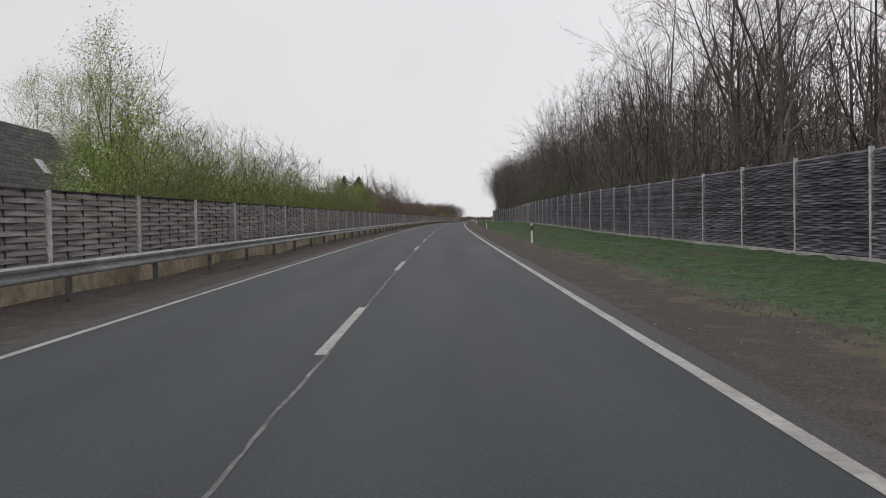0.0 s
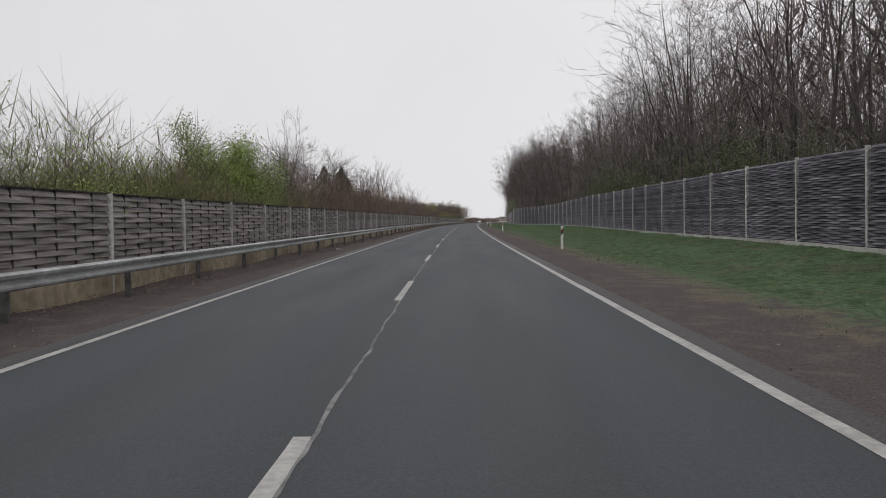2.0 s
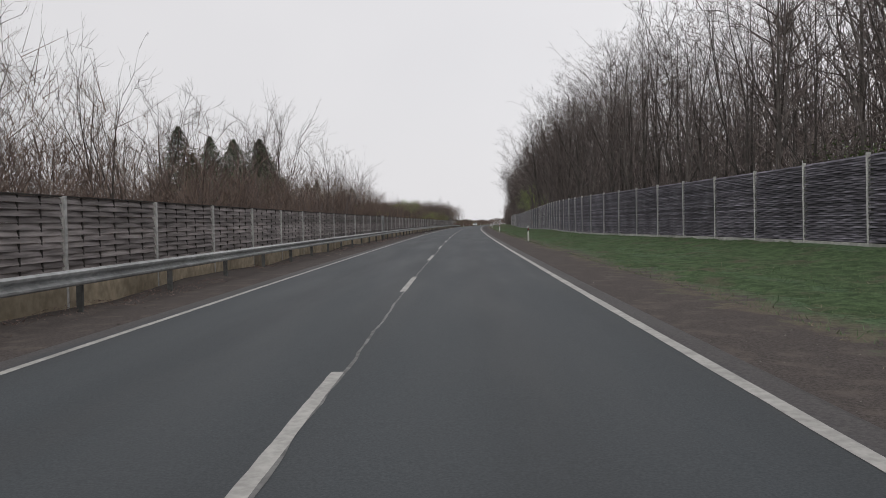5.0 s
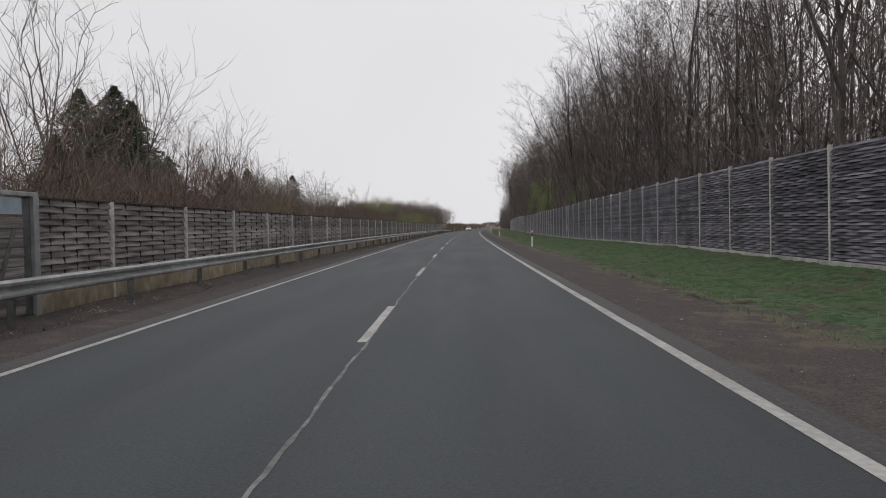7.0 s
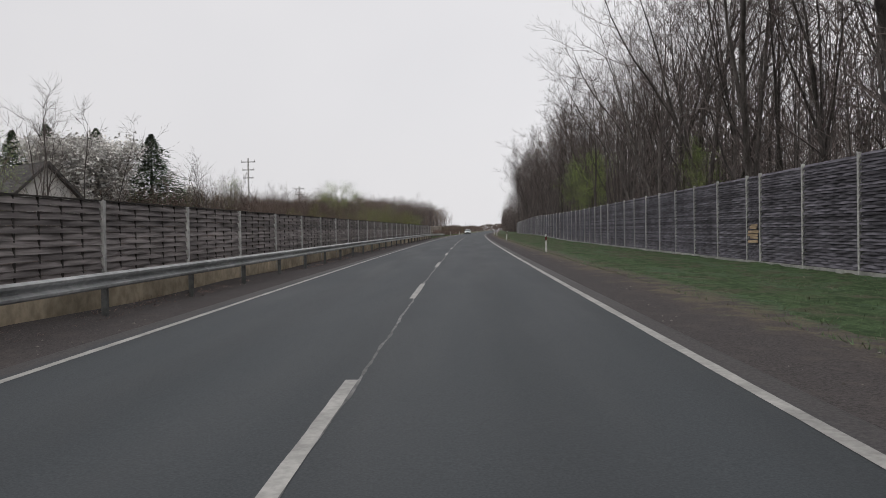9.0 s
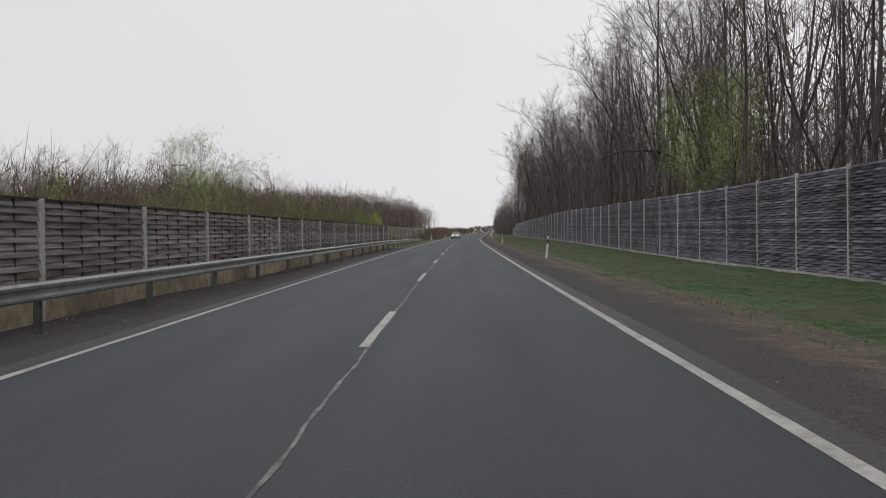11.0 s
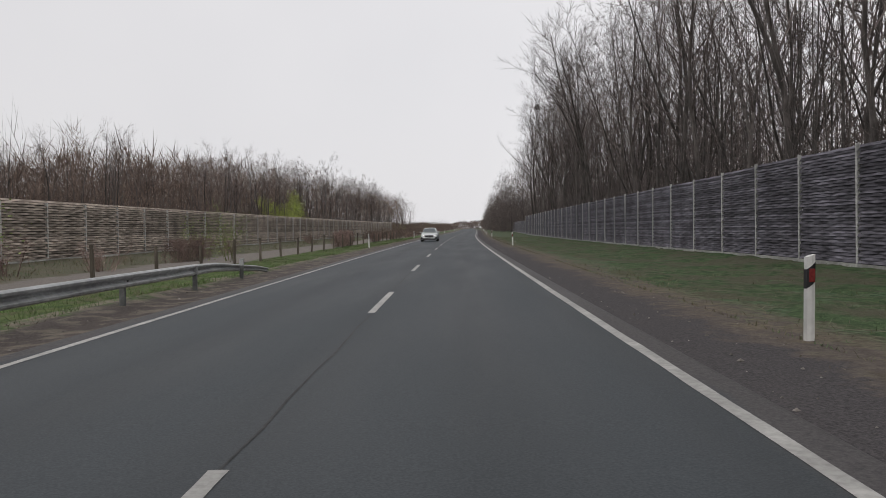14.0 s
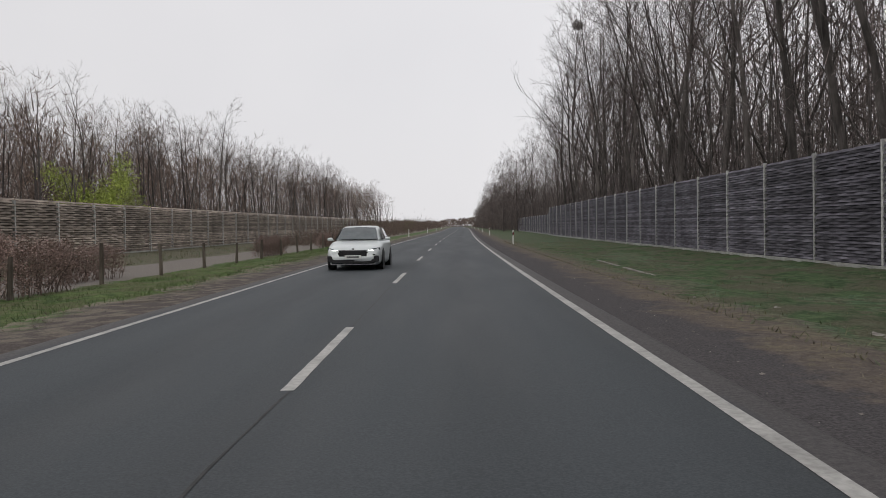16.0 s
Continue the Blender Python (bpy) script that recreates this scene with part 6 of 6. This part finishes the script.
def turf(name, s0, s1, inner, outer, cols, material, deep, label, seed):
    """A lumpy sward: tufts and hollows over the ground between two lines beside the road, sinking into it at ragged edges."""
    ss, us = np.arange(s0, s1, 0.26), np.linspace(0, 1, cols)
    gs, gu = np.meshgrid(ss, us, indexing="ij")
    go = inner(gs) + (outer(gs) - inner(gs)) * gu
    r = np.random.default_rng(seed)

    def lumps(size_s, size_o):
        """Smooth random heights, 0 to 1, of about that size."""
        a, b = (gs - s0) / size_s, (np.abs(go) - 4.0) / size_o
        table = r.random((int(a.max()) + 3, int(b.max()) + 3))
        i, j = a.astype(int), b.astype(int)
        fa, fb = a - i, b - j
        fa, fb = fa * fa * (3 - 2 * fa), fb * fb * (3 - 2 * fb)
        return (table[i, j] * (1 - fa) + table[i + 1, j] * fa) * (1 - fb) + (table[i, j + 1] * (1 - fa) + table[i + 1, j + 1] * fa) * fb

    rough = 0.45 * lumps(0.9, 0.6) + 0.30 * lumps(2.7, 1.4) + 0.25 * r.random(gs.shape)
    edge = np.minimum(np.clip(gu / 0.22, 0, 1), 1.0)
    z = ground_z(gs, go) + deep * (rough - 0.34) - (0.6 * deep + 0.02) * (1 - edge)
    v = at(gs.ravel(), go.ravel(), z.ravel())
    k = np.arange(len(ss) - 1)[:, None] * cols + np.arange(cols - 1)[None]
    k = k.ravel()
    f = np.stack([k, k + 1, k + cols + 1, k + cols], -1)
    ob = part(name, mesh_of(name, v, f, material, np.stack([go.ravel(), gs.ravel()], -1), True))
    return tagged(ob, label, "grass", kind="stuff")


turf("verge_turf", 6, 482, lambda s: 5.35 + 0.25 * np.sin(s * 0.11), lambda s: wall_o(s) - 0.06, 30, TURF, 0.20, "uneven tufted green sward below the tall barrier", 81)
turf("verge_turf", 370, 500, lambda s: -5.2 + 0.15 * np.sin(s * 0.2), lambda s: np.full_like(s, -9.1), 16, FRESH_TURF, 0.17, "uneven fresh green sward between road and track", 82)
blades("verge_grass", 110000, right_verge, GRASS, "green tufted verge grass below the barrier", 61, (0.04, 0.10), (0.004, 0.010), 0.5)
blades("verge_grass", 24000, lambda r, n: clumped(r, n, 8, 500, 5.0, 6.5, 5000), DRY_GRASS, "dry straw-coloured grass along the shoulder", 62, (0.01, 0.03), (0.003, 0.007), 1.1)
blades("verge_grass", 14000, right_verge, DRY_GRASS, "dead grass and fallen leaves in the verge", 63, (0.05, 0.09), (0.005, 0.014), 1.0)
blades("verge_grass", 40000, lambda r, n: clumped(r, n, 369, 500, -9.0, -5.5, 7000), FRESH_GRASS, "green grass between the road and the gravel track", 64, (0.06, 0.14), (0.004, 0.010), 0.5)
blades("verge_grass", 7000, lambda r, n: clumped(r, n, 369, 500, -18.6, -13.9, 2600), GRASS, "green grass below the pale barrier", 65, (0.06, 0.2), (0.008, 0.02))
blades("verge_grass", 9000, lambda r, n: clumped(r, n, 369, 500, -5.9, -4.9, 1800), DRY_GRASS, "dry grass along the shoulder", 66, (0.02, 0.06), (0.003, 0.008), 1.2)
blades("dead_leaves", 34000, lambda r, n: clumped(r, n, 8, 368, -5.66, -5.0, 2600), DRY_LEAF, "fallen brown leaves heaped against the plinth", 67, (0.01, 0.035), (0.007, 0.018), 1.6)


def stones():
    r = np.random.default_rng(70)
    n = 9000
    side = r.random(n) < 0.55
    s = r.uniform(5, 490, n)
    o = np.where(side, r.uniform(3.8, 6.0, n), r.uniform(-5.0, -3.75, n))
    p = at(s, o, ground_z(s, o))
    k = np.minimum(r.lognormal(-4.5, 0.5, (n, 1)), 0.045)
    shape = np.array([[1, 0, 0], [-0.5, 0.85, 0], [-0.5, -0.85, 0], [0.1, 0, 0.8]])
    v = (p[:, None] + shape[None] * k[:, None] * r.uniform(0.6, 1.4, (n, 4, 1))).reshape(-1, 3)
    f = (np.arange(n)[:, None, None] * 4 + np.array([[0, 1, 3], [1, 2, 3], [2, 0, 3]])[None]).reshape(-1, 3)
    tagged(part("shoulder_stones", mesh_of("shoulder_stones", v, f, STONE)), "small loose stones on both shoulders", "gravel", kind="stuff")


stones()

# ---- the oncoming car ----


def car():
    root = thing("car", place(457.6, -1.70, 0.0) @ Matrix.Diagonal((0.95, 1, 0.985, 1)), "white hatchback car with lit headlamps on the asphalt", "car")

    def hull(name, stations, material, smooth=True):
        """Cross-sections along the car: y and half the (x, z) outline from the bottom up."""
        verts, faces = [], []
        n = len(stations[0][1])
        for y, half in stations:
            verts += [(x, y, z) for x, z in half] + [(-x, y, z) for x, z in reversed(half)]
        m = 2 * n
        for i in range(len(stations) - 1):
            for j in range(m):
                a, b = i * m + j, i * m + (j + 1) % m
                faces.append((a, a + m, b + m, b))
        faces += [tuple(range(m)), tuple(range(len(verts) - 1, len(verts) - 1 - m, -1))]
        return mesh_of(name, verts, faces, material, smooth=smooth)

    def section(w, low, belt, top):
        return [(w * 0.88, low), (w * 0.97, low + 0.10), (w, 0.52), (w * 0.985, belt - 0.10), (w * 0.94, belt), (w * 0.80, top - 0.015), (w * 0.4, top)]

    body = part("body", hull("body", [(0.0, section(0.66, 0.30, 0.56, 0.62)), (0.06, section(0.76, 0.22, 0.64, 0.70)), (0.22, section(0.86, 0.19, 0.71, 0.765)), (0.55, section(0.905, 0.18, 0.77, 0.83)), (1.15, section(0.915, 0.17, 0.87, 0.935)),
                                      (1.5, section(0.915, 0.17, 0.915, 0.96)), (2.6, section(0.915, 0.17, 0.93, 0.965)), (3.7, section(0.91, 0.18, 0.95, 0.98)), (4.35, section(0.87, 0.22, 0.97, 1.0)), (4.68, section(0.76, 0.32, 0.93, 0.98))], CAR_PAINT), parent=root)

    def cabin(w0, z0, w1, z1):
        return [(w0, z0), (w0 * 0.55 + w1 * 0.45, z0 * 0.5 + z1 * 0.5), (w1, z1 - 0.06), (w1 * 0.86, z1 - 0.012), (w1 * 0.45, z1)]

    part("cabin", hull("cabin", [(1.22, cabin(0.74, 0.90, 0.70, 0.955)), (1.62, cabin(0.80, 0.90, 0.655, 1.22)), (2.08, cabin(0.82, 0.92, 0.60, 1.44)), (2.9, cabin(0.82, 0.92, 0.60, 1.468)), (3.6, cabin(0.81, 0.94, 0.58, 1.43)), (4.15, cabin(0.78, 0.96, 0.56, 1.25)), (4.5, cabin(0.72, 0.95, 0.62, 1.02))], CAR_PAINT), parent=root, label="white roof and pillars")
    # windscreen, laid on the slope between cowl and roof
    v = [(-0.70, 1.245, 0.965), (0.70, 1.245, 0.965), (0.63, 1.63, 1.20), (0.555, 1.95, 1.362), (0.0, 1.93, 1.388), (-0.555, 1.95, 1.362), (-0.63, 1.63, 1.20), (0, 1.20, 0.985), (0, 1.60, 1.235)]
    v = [(x, y - 0.035, z + 0.022) for x, y, z in v]
    part("windscreen", mesh_of("windscreen", v, [(0, 7, 8, 6), (7, 1, 2, 8), (6, 8, 4, 5), (8, 2, 3, 4)], GLASS, smooth=True), parent=root)
    for side in (-1, 1):
        v = [(0.80, 1.50, 0.975), (0.825, 2.75, 0.985), (0.655, 2.75, 1.40), (0.648, 2.14, 1.385), (0.822, 2.82, 0.985), (0.815, 3.75, 0.995), (0.66, 3.55, 1.35), (0.655, 2.82, 1.40)]
        v = [(side * (x + 0.012), y, z) for x, y, z in v]
        part("side_window", mesh_of("side_window", v, [(0, 1, 2, 3), (4, 5, 6, 7)] if side > 0 else [(3, 2, 1, 0), (7, 6, 5, 4)], GLASS), parent=root)
        mirror = bmesh.new()
        bmesh.ops.create_icosphere(mirror, subdivisions=2, radius=1.0, matrix=Matrix.Translation((side * 1.0, 1.58, 1.0)) @ Matrix.Diagonal((0.10, 0.07, 0.062, 1)))
        part("mirror", box(mirror, *sorted((side * 0.86, side * 0.95)), 1.57, 1.61, 0.96, 0.985), CAR_PAINT, root)
        # headlamp: a slanting wedge wrapping the corner, with a lit strip
        v = [(0.44, 0.055, 0.60), (0.44, 0.085, 0.665), (0.86, 0.30, 0.725), (0.87, 0.30, 0.655), (0.66, 0.05, 0.60), (0.68, 0.10, 0.70)]
        v = [(side * x, y - 0.022, z) for x, y, z in v]
        q = [(0, 4, 5, 1), (4, 3, 2, 5)]
        lampshade = part("headlight", mesh_of("headlight", v, q if side > 0 else [f[::-1] for f in q], GLASS, smooth=True), parent=root, label="slim slanting headlight")
        part("light_strip", boxed(*sorted((side * 0.50, side * 0.68)), 0.008, 0.024, 0.632, 0.652, 0.003), LAMP, lampshade, "lit daytime light")
        part("intake", boxed(*sorted((side * 0.56, side * 0.84)), 0.02, 0.20, 0.27, 0.47, 0.02), BLACK, root, "black lower side intake")
        for y in (0.92, 3.62):
            wheel = bmesh.new()
            ring = [(0.215, -0.10), (0.30, -0.112), (0.33, -0.085), (0.336, 0), (0.33, 0.085), (0.30, 0.112), (0.215, 0.10)]
            rows = []
            for k in range(28):
                a = 2 * math.pi * k / 28
                rows.append([wheel.verts.new((side * 0.81 + x, y + r * math.cos(a), 0.336 + r * math.sin(a))) for r, x in ring])
            for k in range(28):
                for j in range(len(ring) - 1):
                    wheel.faces.new((rows[k][j], rows[k][j + 1], rows[(k + 1) % 28][j + 1], rows[(k + 1) % 28][j]))
            hub = part("wheel", wheel, RUBBER, root, "black tyre on an alloy rim")
            rim = bmesh.new()
            bmesh.ops.create_cone(rim, cap_ends=True, segments=24, radius1=0.06, radius2=0.06, depth=0.05, matrix=Matrix.Translation((side * 0.89, y, 0.336)) @ Matrix.Rotation(math.pi / 2, 4, "Y"))
            for k in range(5):
                spoke = bmesh.ops.create_cube(rim, size=1)["verts"]
                m = Matrix.Translation((side * 0.88, y, 0.336)) @ Matrix.Rotation(2 * math.pi * k / 5, 4, "X") @ Matrix.Translation((0, 0, 0.13)) @ Matrix.Diagonal((0.03, 0.055, 0.19, 1))
                bmesh.ops.transform(rim, matrix=m, verts=spoke)
            part("rim", rim, ALLOY, hub)
            arch = bmesh.new()
            bmesh.ops.create_cone(arch, cap_ends=True, segments=28, radius1=0.365, radius2=0.365, depth=0.02, matrix=Matrix.Translation((side * 0.912, y, 0.336)) @ Matrix.Rotation(math.pi / 2, 4, "Y"))
            part("wheel_arch", arch, BLACK, root)
    part("grille", box(boxed(-0.52, 0.52, 0.0, 0.05, 0.48, 0.63, 0.03), -0.46, 0.46, -0.008, 0.04, 0.44, 0.635, 0.02), BLACK, root, "wide black grille")
    grille_frame = boxed(-0.48, 0.48, -0.012, 0.03, 0.636, 0.652, 0.006)
    part("grille_trim", grille_frame, CHROME, root, "thin bright trim over the grille")
    for k in range(14):
        part("grille_bar", boxed(-0.45 + 0.0685 * k, -0.441 + 0.0685 * k, -0.012, 0.0, 0.47, 0.615), BLACK, root)
    part("lower_intake", boxed(-0.70, 0.70, 0.0, 0.14, 0.225, 0.365, 0.02), BLACK, root, "black lower air intake")
    part("splitter", boxed(-0.74, 0.74, 0.03, 0.20, 0.185, 0.215, 0.008), CHROME, root, "bright lower bumper trim")
    plate = part("plate_holder", boxed(-0.27, 0.27, -0.028, -0.004, 0.375, 0.485, 0.006), WHITE, root, "blank white plate")
    part("plate_bar", boxed(-0.20, 0.20, -0.033, -0.0285, 0.405, 0.455), STEEL, plate)
    emblem = bmesh.new()
    bmesh.ops.create_cone(emblem, cap_ends=True, segments=16, radius1=0.045, radius2=0.04, depth=0.02, matrix=Matrix.Translation((0, 0.045, 0.672)) @ Matrix.Rotation(math.pi / 2 - 0.4, 4, "X"))
    part("badge", emblem, STEEL, root, "plain round badge")
    for x in (-0.25, 0.35):
        wiper = boxed(x - 0.28, x + 0.28, 1.16, 1.18, 0.985, 1.0, 0.003)
        part("wiper", wiper, BLACK, root)
    return root


car()
